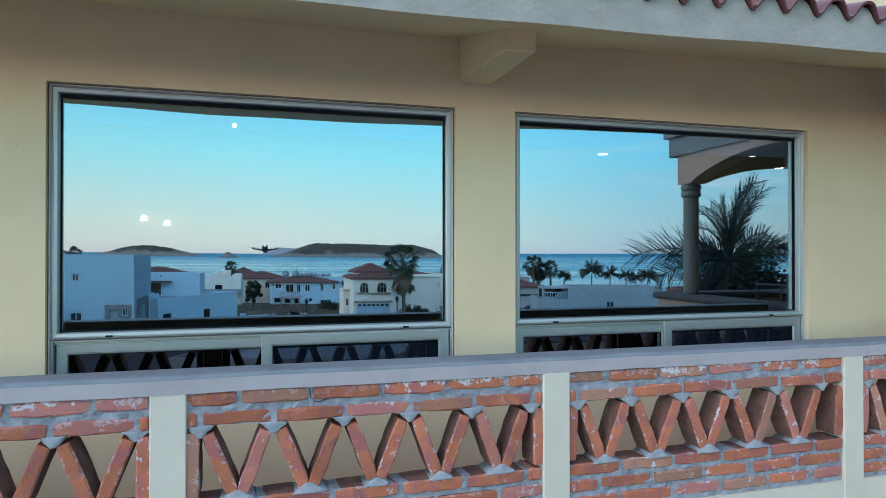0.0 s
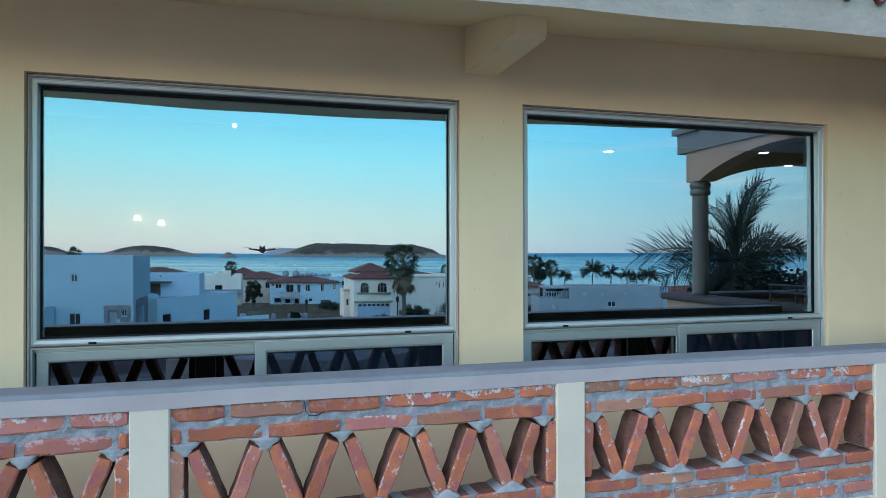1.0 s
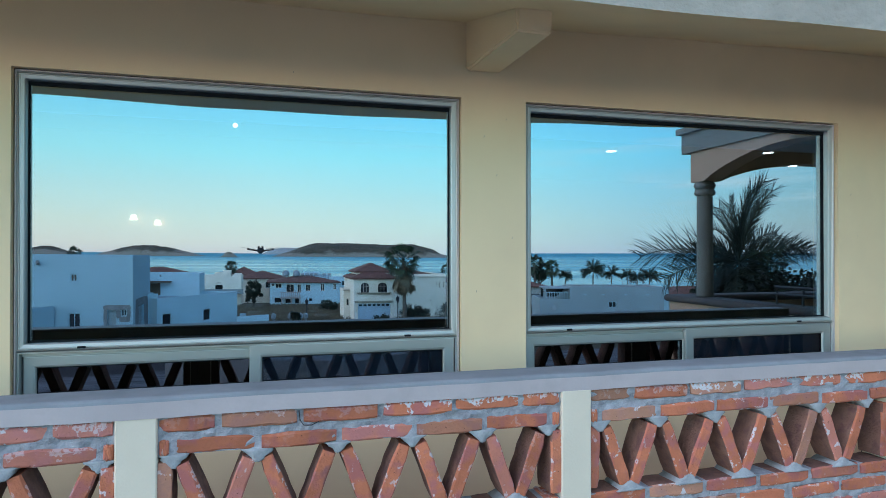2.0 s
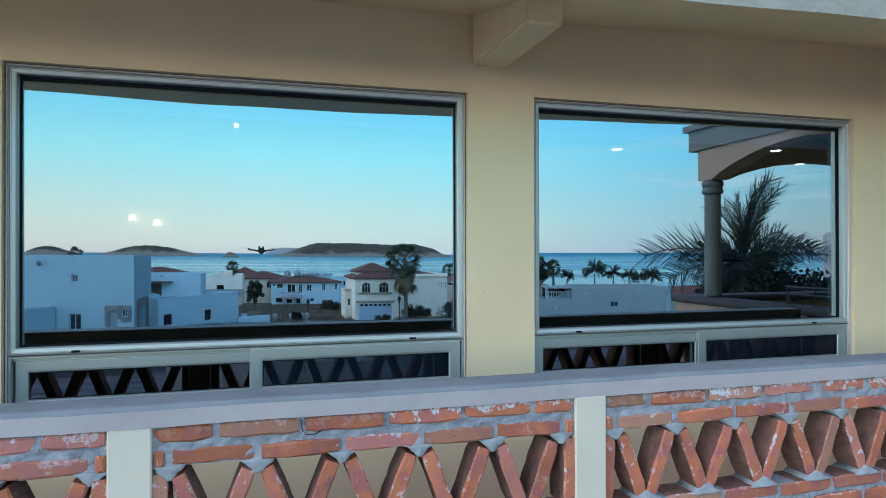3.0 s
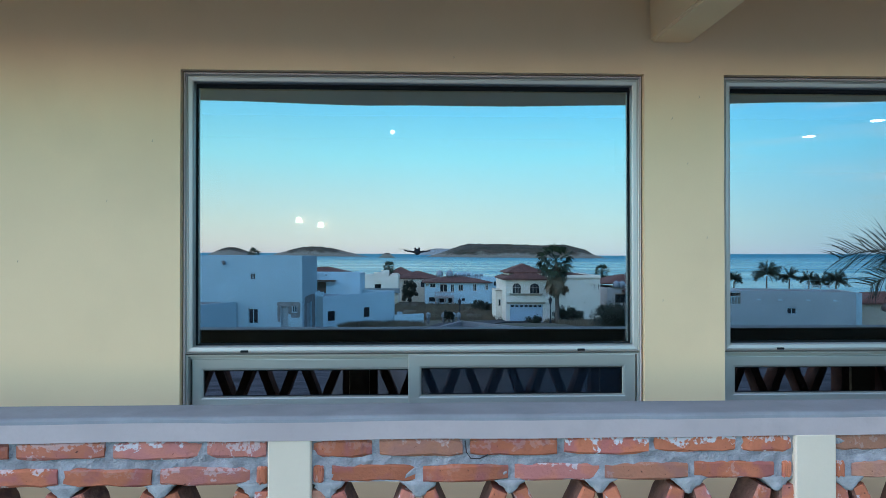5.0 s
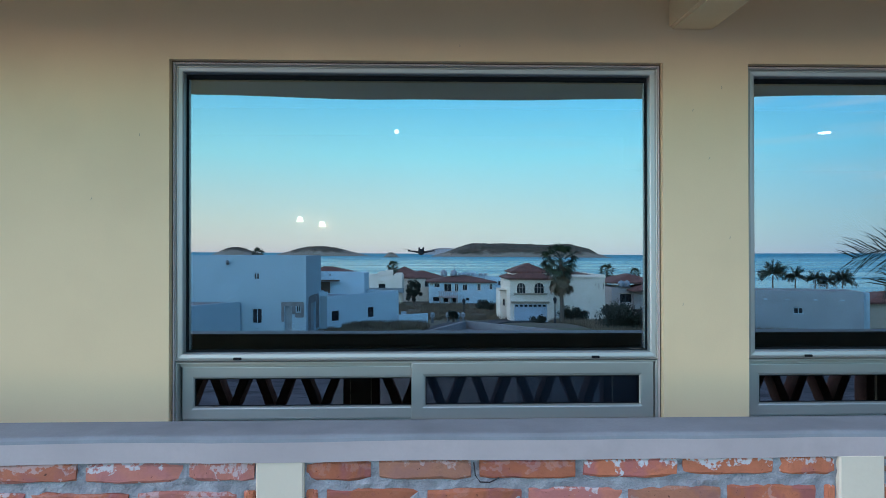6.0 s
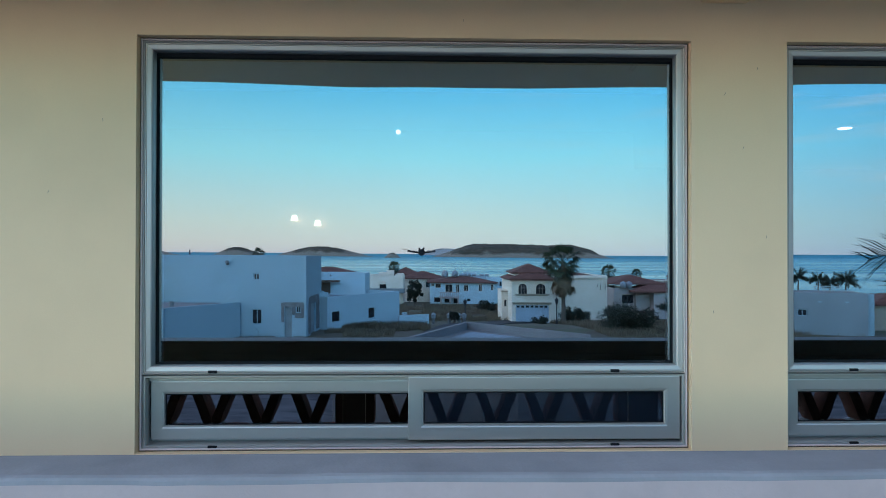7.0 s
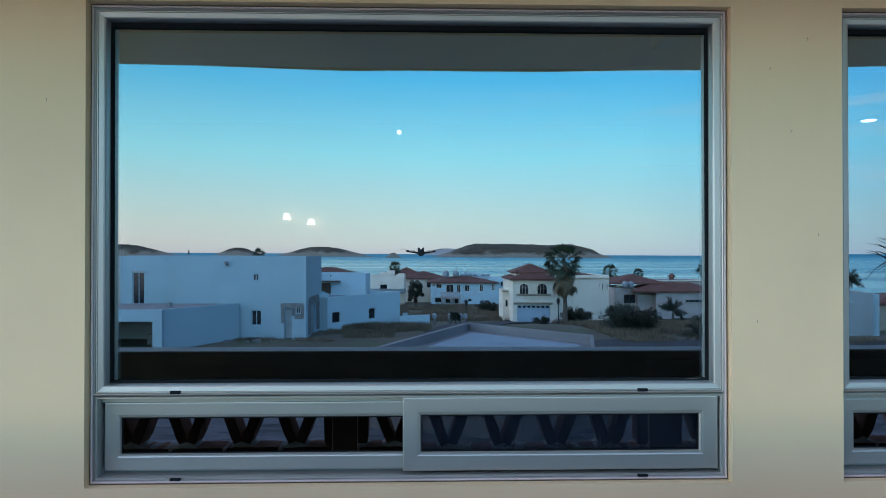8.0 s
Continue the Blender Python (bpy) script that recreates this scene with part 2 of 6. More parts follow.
l_.new(k_tc.outputs["Object"], k_nz.inputs["Vector"])
l_.new(k_nz.outputs["Fac"], k_nz2.inputs[0])
l_.new(k_sep.outputs["Z"], k_add.inputs[0])
l_.new(k_nz2.outputs[0], k_add.inputs[1])
l_.new(k_add.outputs[0], k_map.inputs["Value"])
l_.new(k_map.outputs[0], k_mix.inputs["Factor"])
k_old = n_["Principled BSDF"].inputs["Base Color"].links[0].from_socket
l_.new(k_old, k_mix.inputs["A"])
k_mix.inputs["B"].default_value = (0.25, 0.195, 0.145, 1)
l_.new(k_mix.outputs["Result"], n_["Principled BSDF"].inputs["Base Color"])
# distance haze put into the ridge's pale colour
M_FAR = material("haze_coloured_ridge", (0.36, 0.33, 0.30), 1.0, var=0.1, scale=0.005, fine=0.03, bump=0.1)
M_IRON = material("black_iron", (0.02, 0.02, 0.022), 0.5, var=0.2, bump=0.05)
M_DARKPANE = material("dark_window_pane", (0.015, 0.018, 0.022), 0.12, var=0.2, bump=0.0, spec=0.6)
M_SHEET = material("white_garage_door", (0.38, 0.46, 0.52), 0.6, var=0.06, scale=1, fine=10, bump=0.05)
# room walls, ceiling and floor near black: the interior's darkness put into colour
M_ROOM = material("dark_room_surface", (0.055, 0.048, 0.042), 0.9, var=0.1, scale=1, bump=0.05)
M_BLIND = material("grey_blind_fabric", (0.46, 0.66, 0.80), 0.9, var=0.05, scale=3, fine=200, bump=0.1)
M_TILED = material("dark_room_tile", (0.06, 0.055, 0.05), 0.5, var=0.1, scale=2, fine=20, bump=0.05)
M_FLOOR = material("balcony_floor_tile", (0.04, 0.04, 0.036), 0.7, var=0.2, scale=2, fine=30, bump=0.1)
M_COLUMN = material("grey_cantera_column", (0.19, 0.18, 0.15), 0.85, var=0.2, scale=2, fine=40, bump=0.4)
M_STONE_DARK = material("dark_stone_coping", (0.075, 0.062, 0.058), 0.8, var=0.25, scale=3, fine=40, bump=0.4)
M_PORCH = material("porch_stucco", (0.42, 0.27, 0.185), 0.9, var=0.08, scale=1.5, fine=90, bump=0.2)
M_DRONE = material("dark_grey_plastic", (0.03, 0.032, 0.035), 0.5, var=0.15, bump=0.02)
# the parapet's dark mirror image is put into these inner-face colours
M_INNER = material("dark_inner_face", (0.06, 0.05, 0.04), 0.95, var=0.25, scale=6, bump=0.3)
M_BRICK_IN = material("dark_inner_brick", (0.045, 0.024, 0.020), 0.95, var=0.3, scale=7, fine=55, bump=0.7, per_object=0.2)
M_SCREEN = material("dark_insect_screen", (0.016, 0.026, 0.038), 0.9, var=0.2, scale=6, fine=300, bump=0.3)
M_GREYWHITE = material("weathered_grey_paint", (0.26, 0.29, 0.29), 0.9, var=0.10, scale=0.5, fine=20, bump=0.15, stain=0.2, stain_scale=0.4)
M_TANK = material("grey_water_tank", (0.26, 0.28, 0.29), 0.6, var=0.08, bump=0.02)
M_TRIM = material("tan_stone_trim", (0.40, 0.32, 0.24), 0.9, var=0.15, scale=1, fine=20, bump=0.2)
M_TAN = material("tan_house_paint", (0.44, 0.37, 0.33), 0.9, var=0.12, scale=0.5, fine=20, bump=0.15, stain=0.2, stain_scale=0.4)
M_WOOD = material("brown_wood", (0.12, 0.07, 0.04), 0.7, var=0.3, scale=3, bump=0.1)
M_DISC = glow_material("lamp_disc", (1.0, 0.92, 0.82), 12.0)
M_SHADE = glow_material("lamp_shade", (1.0, 0.76, 0.48), 6.2)
M_MOON = glow_material("moon_face", (1.0, 0.90, 0.80), 2.6)

M_WATER = bpy.data.materials.new("sea_water")
M_WATER.use_nodes = True
n_, l_ = M_WATER.node_tree.nodes, M_WATER.node_tree.links
b_ = n_["Principled BSDF"]
b_.inputs["Base Color"].default_value = (0.006, 0.21, 0.28, 1)
b_.inputs["IOR"].default_value = 1.29
tc_ = n_.new("ShaderNodeTexCoord")
# calm in the bay, ruffled by wind further out
sp_ = n_.new("ShaderNodeSeparateXYZ")
l_.new(tc_.outputs["Object"], sp_.inputs[0])
mr_ = n_.new("ShaderNodeMapRange")
mr_.inputs["From Min"].default_value, mr_.inputs["From Max"].default_value = -900, -3600
mr_.inputs["To Min"].default_value, mr_.inputs["To Max"].default_value = 0.22, 0.56
l_.new(sp_.outputs["Y"], mr_.inputs["Value"])
# long streaks of wind on the water
sm_ = n_.new("ShaderNodeMapping")
sm_.inputs["Scale"].default_value = (0.0011, 0.012, 1)
l_.new(tc_.outputs["Object"], sm_.inputs[0])
sn_ = n_.new("ShaderNodeTexNoise")
sn_.inputs["Scale"].default_value, sn_.inputs["Detail"].default_value = 1.0, 4
l_.new(sm_.outputs[0], sn_.inputs["Vector"])
sr_ = n_.new("ShaderNodeMapRange")
sr_.inputs["From Min"].default_value, sr_.inputs["From Max"].default_value = 0.35, 0.65
sr_.inputs["To Min"].default_value, sr_.inputs["To Max"].default_value = -0.07, 0.06
l_.new(sn_.outputs["Fac"], sr_.inputs["Value"])
sa_ = n_.new("ShaderNodeMath")
sa_.use_clamp = True
l_.new(mr_.outputs[0], sa_.inputs[0])
l_.new(sr_.outputs[0], sa_.inputs[1])
l_.new(sa_.outputs[0], b_.inputs["Roughness"])
mp_ = n_.new("ShaderNodeMapping")
mp_.inputs["Scale"].default_value = (0.012, 0.05, 1)
l_.new(tc_.outputs["Object"], mp_.inputs[0])
nz_ = n_.new("ShaderNodeTexNoise")
nz_.inputs["Scale"].default_value, nz_.inputs["Detail"].default_value = 1.0, 8
l_.new(mp_.outputs[0], nz_.inputs["Vector"])
bp_ = n_.new("ShaderNodeBump")
bp_.inputs["Strength"].default_value, bp_.inputs["Distance"].default_value = 0.5, 2.0
l_.new(nz_.outputs["Fac"], bp_.inputs["Height"])
l_.new(bp_.outputs[0], b_.inputs["Normal"])

# ---- helpers of this scene ----
GLASS_Y = 4.09
MIR = 2 * GLASS_Y


def mesh_of(name, bm, mat, smooth=False):
    me = bpy.data.meshes.new(name)
    bm.normal_update()
    if smooth:
        for f in bm.faces:
            f.smooth = True
    bm.to_mesh(me)
    bm.free()
    me.materials.append(mat)
    return me


def part(name, bm, mat, parent=None, label="", smooth=False):
    ob = new(name, mesh_of(name, bm, mat, smooth))
    if parent:
        ob.parent = parent
    if label:
        ob["label"] = label
    return ob


def empty(name, m=None):
    ob = new(name)
    ob.empty_display_size = 0.1
    if m:
        ob.matrix_basis = m
    return ob


def box(bm, x0, x1, y0, y1, z0, z1, m=None):
    v = [Vector((x, y, z)) for x in (x0, x1) for y in (y0, y1) for z in (z0, z1)]
    if m:
        v = [m @ p for p in v]
    v = [bm.verts.new(p) for p in v]
    for q in ((0, 1, 3, 2), (4, 6, 7, 5), (0, 4, 5, 1), (2, 3, 7, 6), (0, 2, 6, 4), (1, 5, 7, 3)):
        bm.faces.new([v[i] for i in q])
    return v


def soft_box(x0, x1, y0, y1, z0, z1, r=0.004, seg=1, m=None):
    bm = bmesh.new()
    box(bm, x0, x1, y0, y1, z0, z1, m)
    bmesh.ops.bevel(bm, geom=list(bm.edges), offset=r, segments=seg, affect="EDGES", profile=0.5)
    return bm


def prism(bm, pts, z0, z1):
    """An upright prism over the outline pts, walked anticlockwise."""
    lo = [bm.verts.new((x, y, z0)) for x, y in pts]
    hi = [bm.verts.new((x, y, z1)) for x, y in pts]
    bm.faces.new(list(reversed(lo)))
    bm.faces.new(hi)
    for i in range(len(pts)):
        j = (i + 1) % len(pts)
        bm.faces.new((lo[i], lo[j], hi[j], hi[i]))


def lathe(bm, profile, seg=16, at=(0, 0, 0)):
    rings = []
    for r, z in profile:
        rings.append([bm.verts.new((at[0] + r * math.cos(2 * math.pi * k / seg), at[1] + r * math.sin(2 * math.pi * k / seg), at[2] + z)) for k in range(seg)])
    for a, b in zip(rings, rings[1:]):
        for k in range(seg):
            bm.faces.new((a[k], a[(k + 1) % seg], b[(k + 1) % seg], b[k]))
    bm.faces.new(list(reversed(rings[0])))
    bm.faces.new(rings[-1])


def tube(bm, path, radii, seg=7):
    """A round limb along the points of path."""
    rings = []
    for i, p in enumerate(path):
        d = (path[min(i + 1, len(path) - 1)] - path[max(i - 1, 0)]).normalized()
        a = d.orthogonal().normalized()
        b = d.cross(a)
        rings.append([bm.verts.new(p + radii[i] * (math.cos(2 * math.pi * k / seg) * a + math.sin(2 * math.pi * k / seg) * b)) for k in range(seg)])
    for a, b in zip(rings, rings[1:]):
        for k in range(seg):
            try:
                bm.faces.new((a[k], a[(k + 1) % seg], b[(k + 1) % seg], b[k]))
            except ValueError:
                pass
    bm.faces.new(list(reversed(rings[0])))
    bm.faces.new(rings[-1])


def pierced(bm, x0, x1, z0, z1, y_front, y_back, openings, cell=None):
    """An upright wall slab between two planes of y with rectangular openings (x0, x1, z0, z1) right through it."""
    xs = sorted({x0, x1, *[o[0] for o in openings], *[o[1] for o in openings]})
    zs = sorted({z0, z1, *[o[2] for o in openings], *[o[3] for o in openings]})
    xs, zs = [x for x in xs if x0 <= x <= x1], [z for z in zs if z0 <= z <= z1]

    def solid(i, k):
        if not (0 <= i < len(xs) - 1 and 0 <= k < len(zs) - 1):
            return False
        cx, cz = (xs[i] + xs[i + 1]) / 2, (zs[k] + zs[k + 1]) / 2
        return not any(o[0] < cx < o[1] and o[2] < cz < o[3] for o in openings)

    made = {}

    def v(i, j, k):
        if (i, j, k) not in made:
            made[i, j, k] = bm.verts.new((xs[i], (y_front, y_back)[j], zs[k]))
        return made[i, j, k]

    for i in range(len(xs) - 1):
        for k in range(len(zs) - 1):
            if not solid(i, k):
                continue
            bm.faces.new((v(i, 0, k), v(i + 1, 0, k), v(i + 1, 0, k + 1), v(i, 0, k + 1)))
            bm.faces.new((v(i, 1, k), v(i, 1, k + 1), v(i + 1, 1, k + 1), v(i + 1, 1, k)))
            if not solid(i - 1, k):
                bm.faces.new((v(i, 0, k), v(i, 0, k + 1), v(i, 1, k + 1), v(i, 1, k)))
            if not solid(i + 1, k):
                bm.faces.new((v(i + 1, 0, k), v(i + 1, 1, k), v(i + 1, 1, k + 1), v(i + 1, 0, k + 1)))
            if not solid(i, k - 1):
                bm.faces.new((v(i, 0, k), v(i, 1, k), v(i + 1, 1, k), v(i + 1, 0, k)))
            if not solid(i, k + 1):
                bm.faces.new((v(i, 0, k + 1), v(i + 1, 0, k + 1), v(i + 1, 1, k + 1), v(i, 1, k + 1)))
    bmesh.ops.recalc_face_normals(bm, faces=bm.faces)


def level(d):
    """Height of the ground at the distance d in front of the windows."""
    return float(np.interp(d, (-20, 38, 50, 56, 60, 72, 84, 98, 130, 180, 230, 260, 320, 420), (-4.8, -4.7, -4.5, -4.7, -4.95, -6.05, -6.3, -6.0, -7.6, -10.4, -13.3, -15.5, -17.5, -20)))

# ---- ground, sea, islands, moon ----
bm = bmesh.new()
gx = [-420 + 840 * i / 84 for i in range(85)]
gd = [-16, 0, 10, 20, 30, 36, 42, 48, 54, 60, 66, 72, 80, 90, 100, 115, 130, 150, 175, 200, 215, 230, 245, 260, 290, 320, 420]
rows_ = [[bm.verts.new((x, MIR - d, level(d) + (0.08 * noise.noise((x * 0.05, d * 0.05, 0)) if d > 20 else 0))) for x in gx] for d in gd]
for a, b in zip(rows_, rows_[1:]):
    for i in range(len(gx) - 1):
        bm.faces.new((a[i], b[i], b[i + 1], a[i + 1]))
bmesh.ops.recalc_face_normals(bm, faces=bm.faces)
tagged(part("ground", bm, M_GROUND, smooth=True), "dry sandy ground with patchy grass sloping to the sea", "ground", kind="structure")

bm = bmesh.new()
box(bm, -16000, 16000, -26000, MIR - 236, -22, -14.0)
tagged(part("water", bm, M_WATER), "calm blue sea reaching the horizon", "sea", kind="structure")


def road_strip(name, pts, width, label, mat=M_ASPHALT):
    """A flat strip of asphalt along pts (x, distance), laid a little over the ground."""
    bm = bmesh.new()
    fine = []
    for (xa, da), (xb, db) in zip(pts, pts[1:]):
        for k in range(8):
            fine.append((xa + (xb - xa) * k / 8, da + (db - da) * k / 8))
    fine.append(pts[-1])
    prev = None
    for i, (x, d) in enumerate(fine):
        a, b = fine[max(i - 1, 0)], fine[min(i + 1, len(fine) - 1)]
        t = Vector((b[0] - a[0], b[1] - a[1])).normalized()
        n = Vector((-t.y, t.x)) * width / 2
        pair = []
        for s in (-1, 1):
            xx, dd = x + s * n.x, d + s * n.y
            pair += [bm.verts.new((xx, MIR - dd, level(dd) + 0.12)), bm.verts.new((xx, MIR - dd, level(dd) - 0.3))]
        if prev:
            for i0, i1 in ((0, 2), (1, 0), (2, 3)):
                bm.faces.new((prev[i0], prev[i1], pair[i1], pair[i0]))
        prev = pair
    bmesh.ops.recalc_face_normals(bm, faces=bm.faces)
    return tagged(part(name, bm, mat), label, "road", kind="structure")


road_strip("road", [(-60, 37), (-8, 39), (4, 42), (14, 44), (60, 40)], 6, "worn asphalt street below the house")
road_strip("pavement", [(-60, 23.5), (0, 24), (60, 23.5)], 27, "streaked grey pavement in front of the house", M_PAVE)
road_strip("road_side", [(1.5, 45), (4.2, 58), (6.5, 68), (14, 76), (20, 100)], 5, "side street running down towards the sea")


def island(x0, x1, d, depth, height, seed, label, crest, mat=M_ROCK):
    """A rocky hill out of the sea; crest(u) gives the share of the height along its length."""
    bm = bmesh.new()
    nu, nv = 90, 16
    grid = []
    for i in range(nu + 1):
        u = i / nu
        line = []
        for j in range(nv + 1):
            v = j / nv
            x, dd = x0 + (x1 - x0) * u, d + depth * v
            rough = 1 + 0.11 * noise.fractal((u * 18 + seed, v * 6, seed), 0.7, 2.1, 6)
            h = height * crest(u) * max(0, math.sin(math.pi * v)) ** 0.55 * rough
            line.append(bm.verts.new((x, MIR - dd, -14.4 + h)))
        grid.append(line)
    for a, b in zip(grid, grid[1:]):
        for j in range(nv):
            bm.faces.new((a[j], a[j + 1], b[j + 1], b[j]))
    bmesh.ops.recalc_face_normals(bm, faces=bm.faces)
    return tagged(part("island", bm, mat), label, "island", group="islands in the bay")


def table_top(u):
    """A long slope up to a level top, ending in stepped cliffs."""
    return float(np.interp(u, (0, 0.075, 0.14, 0.204, 0.279, 0.48, 0.62, 0.70, 0.74, 0.79, 0.83, 0.86, 0.88, 0.915, 0.935, 0.96, 0.975, 1),
                           (0, 0.30, 0.58, 0.90, 1.0, 0.98, 0.93, 0.92, 0.90, 1.0, 0.96, 0.86, 0.72, 0.66, 0.36, 0.30, 0.14, 0.08)))


def hump(p):
    return lambda u: max(0.0, math.sin(math.pi * u ** p)) ** 1.3


island(30, 905, 3000, 420, 68, 1.3, "long flat-topped rocky island with scrub on the sea", table_top)
island(-715, -250, 2900, 260, 46, 4.1, "low brown rocky island on the sea", hump(0.9))
island(-985, -770, 2900, 240, 40, 7.7, "low brown rocky island on the sea", hump(0.8))
island(-1520, -1100, 2700, 260, 50, 9.2, "low dark headland on the sea", hump(0.8))
island(-155, -90, 2300, 40, 19, 3.2, "small bare rock in the sea", hump(1.0))
island(-60, 900, 8200, 700, 88, 5.5, "pale hazy ridge far across the water", hump(0.7), M_FAR)

bm = bmesh.new()
bmesh.ops.create_icosphere(bm, subdivisions=3, radius=11.5)
moon = part("moon", bm, M_MOON, smooth=True)
moon.location = (-127.8, MIR - 3000, 578)
tagged(moon, "pale moon in the clear dawn sky", "moon")

# ---- the house ----
W_Z0, W_Z1 = 0.805, 2.550
WINS = [(-0.963, 1.374), (1.788, 4.203)]

bm = bmesh.new()
pierced(bm, -7.0, 9.2, -5.2, 4.6, 4.0, 4.22, [(a, b, W_Z0, W_Z1) for a, b in WINS])
wall_s = tagged(part("wall_south", bm, M_WALL), "cream painted stucco house wall", "wall", kind="structure")

bm = bmesh.new()
box(bm, -7.0, 5.0, 2.74, 4.0, -0.20, 0.0)
tagged(part("floor", bm, M_FLOOR), "tiled balcony floor slab", "floor", kind="structure")
bm = bmesh.new()
box(bm, -7.0, 5.0, 2.78, 2.98, -5.2, -0.2)
box(bm, -7.0, -6.8, 2.98, 4.0, -5.2, -0.2)
tagged(part("wall_below", bm, M_WALL), "cream stucco wall below the balcony", "wall", kind="structure")

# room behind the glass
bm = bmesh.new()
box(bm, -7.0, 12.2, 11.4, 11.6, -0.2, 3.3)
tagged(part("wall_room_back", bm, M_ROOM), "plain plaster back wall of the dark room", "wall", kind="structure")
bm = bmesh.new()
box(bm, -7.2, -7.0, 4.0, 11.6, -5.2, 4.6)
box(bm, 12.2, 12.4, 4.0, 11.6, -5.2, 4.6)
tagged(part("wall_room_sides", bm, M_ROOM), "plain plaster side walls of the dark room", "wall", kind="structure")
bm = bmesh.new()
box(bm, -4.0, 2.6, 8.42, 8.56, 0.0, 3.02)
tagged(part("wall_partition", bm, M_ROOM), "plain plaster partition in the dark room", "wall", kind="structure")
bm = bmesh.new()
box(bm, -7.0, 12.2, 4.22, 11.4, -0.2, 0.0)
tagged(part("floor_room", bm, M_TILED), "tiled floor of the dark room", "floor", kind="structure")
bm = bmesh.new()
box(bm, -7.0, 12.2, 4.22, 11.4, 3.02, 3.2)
tagged(part("ceiling", bm, M_ROOM), "near-black ceiling of the dark room", "ceiling", kind="structure")
bm = bmesh.new()
box(bm, -7.0, 12.2, 4.22, 11.6, 4.3, 4.45)
tagged(part("roof_top", bm, M_CONC), "flat concrete roof of the house", "roof", kind="structure")


def ceiling_lamp(x, y):
    e = empty("ceiling_light", pose(x, y, 3.02))
    bm = bmesh.new()
    lathe(bm, [(0.105, -0.012), (0.11, -0.006), (0.11, 0.0)], 20)
    part("trim", bm, M_TANK, e)
    bm = bmesh.new()
    lathe(bm, [(0.062, -0.018), (0.068, -0.0125)], 20)
    part("lens", bm, M_DISC, e, "lit warm white lens")
    tagged(e, "lit round recessed ceiling light", "ceiling light", group="ceiling lights")


for p in ((4.785, 8.06), (6.94, 7.59), (8.33, 8.58), (4.95, 7.16)):
    ceiling_lamp(*p)


def wall_sconce(x, z):
    e = empty("wall_lamp", pose(x, 8.42, z))
    bm = bmesh.new()
    lathe(bm, [(0.042, -0.030), (0.025, 0.030)], 18, (0, -0.10, 0))
    part("shade", bm, M_SHADE, e, "glowing cream lamp shade", True)
    bm = bmesh.new()
    box(bm, -0.02, 0.02, -0.012, 0.0, -0.09, 0.02)
    box(bm, -0.006, 0.006, -0.106, -0.012, -0.056, -0.044)
    part("bracket", bm, M_IRON, e)
    bulb = new("bulb", bpy.data.lights.new("bulb", "POINT"))
    bulb.data.energy, bulb.data.color, bulb.data.shadow_soft_size = 3.0, (1.0, 0.50, 0.22), 0.008
    bulb.matrix_world = pose(x, 8.378, z - 0.01)
    tagged(e, "lit wall lamp with a small tapered shade", "wall lamp", group="wall lamps")


wall_sconce(-1.20, 2.03)
wall_sconce(-0.945, 1.975)


def ring_frame(bm, x0, x1, z0, z1, w, y0, y1, bottom=None):
    """A rectangular frame of four butted bars, w wide, from y0 to y1."""
    b = w if bottom is None else bottom
    box(bm, x0, x0 + w, y0, y1, z0, z1)
    box(bm, x1 - w, x1, y0, y1, z0, z1)
    box(bm, x0 + w, x1 - w, y0, y1, z1 - w, z1)
    box(bm, x0 + w, x1 - w, y0, y1, z0, z0 + b)


def stepped_frame(x0, x1, z0, z1, w, y0, y1, slope=0.0):
    """A mitred frame of an extruded profile: a raised outer bead, a flat and an inner bevel."""
    bm = bmesh.new()
    prof = [(0, y1), (0, y0), (w * 0.12, y0 - 0.003), (w * 0.20, y0), (w * 0.23, y0 + 0.004), (w * 0.27, y0 + 0.001), (w * 0.36, y0 + 0.001), (w * 0.40, y0 + 0.004), (w * 0.84, y0 + 0.004 + slope), (w * 0.95, y0 + 0.007 + slope), (w, y0 + 0.014 + slope), (w, y1)]
    rings = []
    for cx, cz, sx, sz in ((x0, z0, 1, 1), (x1, z0, -1, 1), (x1, z1, -1, -1), (x0, z1, 1, -1)):
        rings.append([bm.verts.new((cx + sx * o, y, cz + sz * o)) for o, y in prof])
    for i in range(4):
        a, b = rings[i], rings[(i + 1) % 4]
        for k in range(len(prof)):
            kk = (k + 1) % len(prof)
            bm.faces.new((a[k], a[kk], b[kk], b[k]))
    bmesh.ops.recalc_face_normals(bm, faces=bm.faces)
    return bm


def sash_frame(x0, x1, z0, z1, w, y0, y1):
    """A mitred sash: a plain face with a rounded outer edge, sloping gently to a thin glazing lip."""
    bm = bmesh.new()
    prof = [(0, y1), (0, y0 + 0.004), (0.0015, y0 + 0.001), (0.005, y0), (w * 0.80, y0 + 0.0015), (w * 0.86, y0 + 0.003), (w * 0.93, y0 + 0.0035), (w, y0 + 0.010), (w, y1)]
    rings = []
    for cx, cz, sx, sz in ((x0, z0, 1, 1), (x1, z0, -1, 1), (x1, z1, -1, -1), (x0, z1, 1, -1)):
        rings.append([bm.verts.new((cx + sx * o, y, cz + sz * o)) for o, y in prof])
    for i in range(4):
        a, b = rings[i], rings[(i + 1) % 4]
        for k in range(len(prof)):
            kk = (k + 1) % len(prof)
            bm.faces.new((a[k], a[kk], b[kk], b[k]))
    bmesh.ops.recalc_face_normals(bm, faces=bm.faces)
    return bm


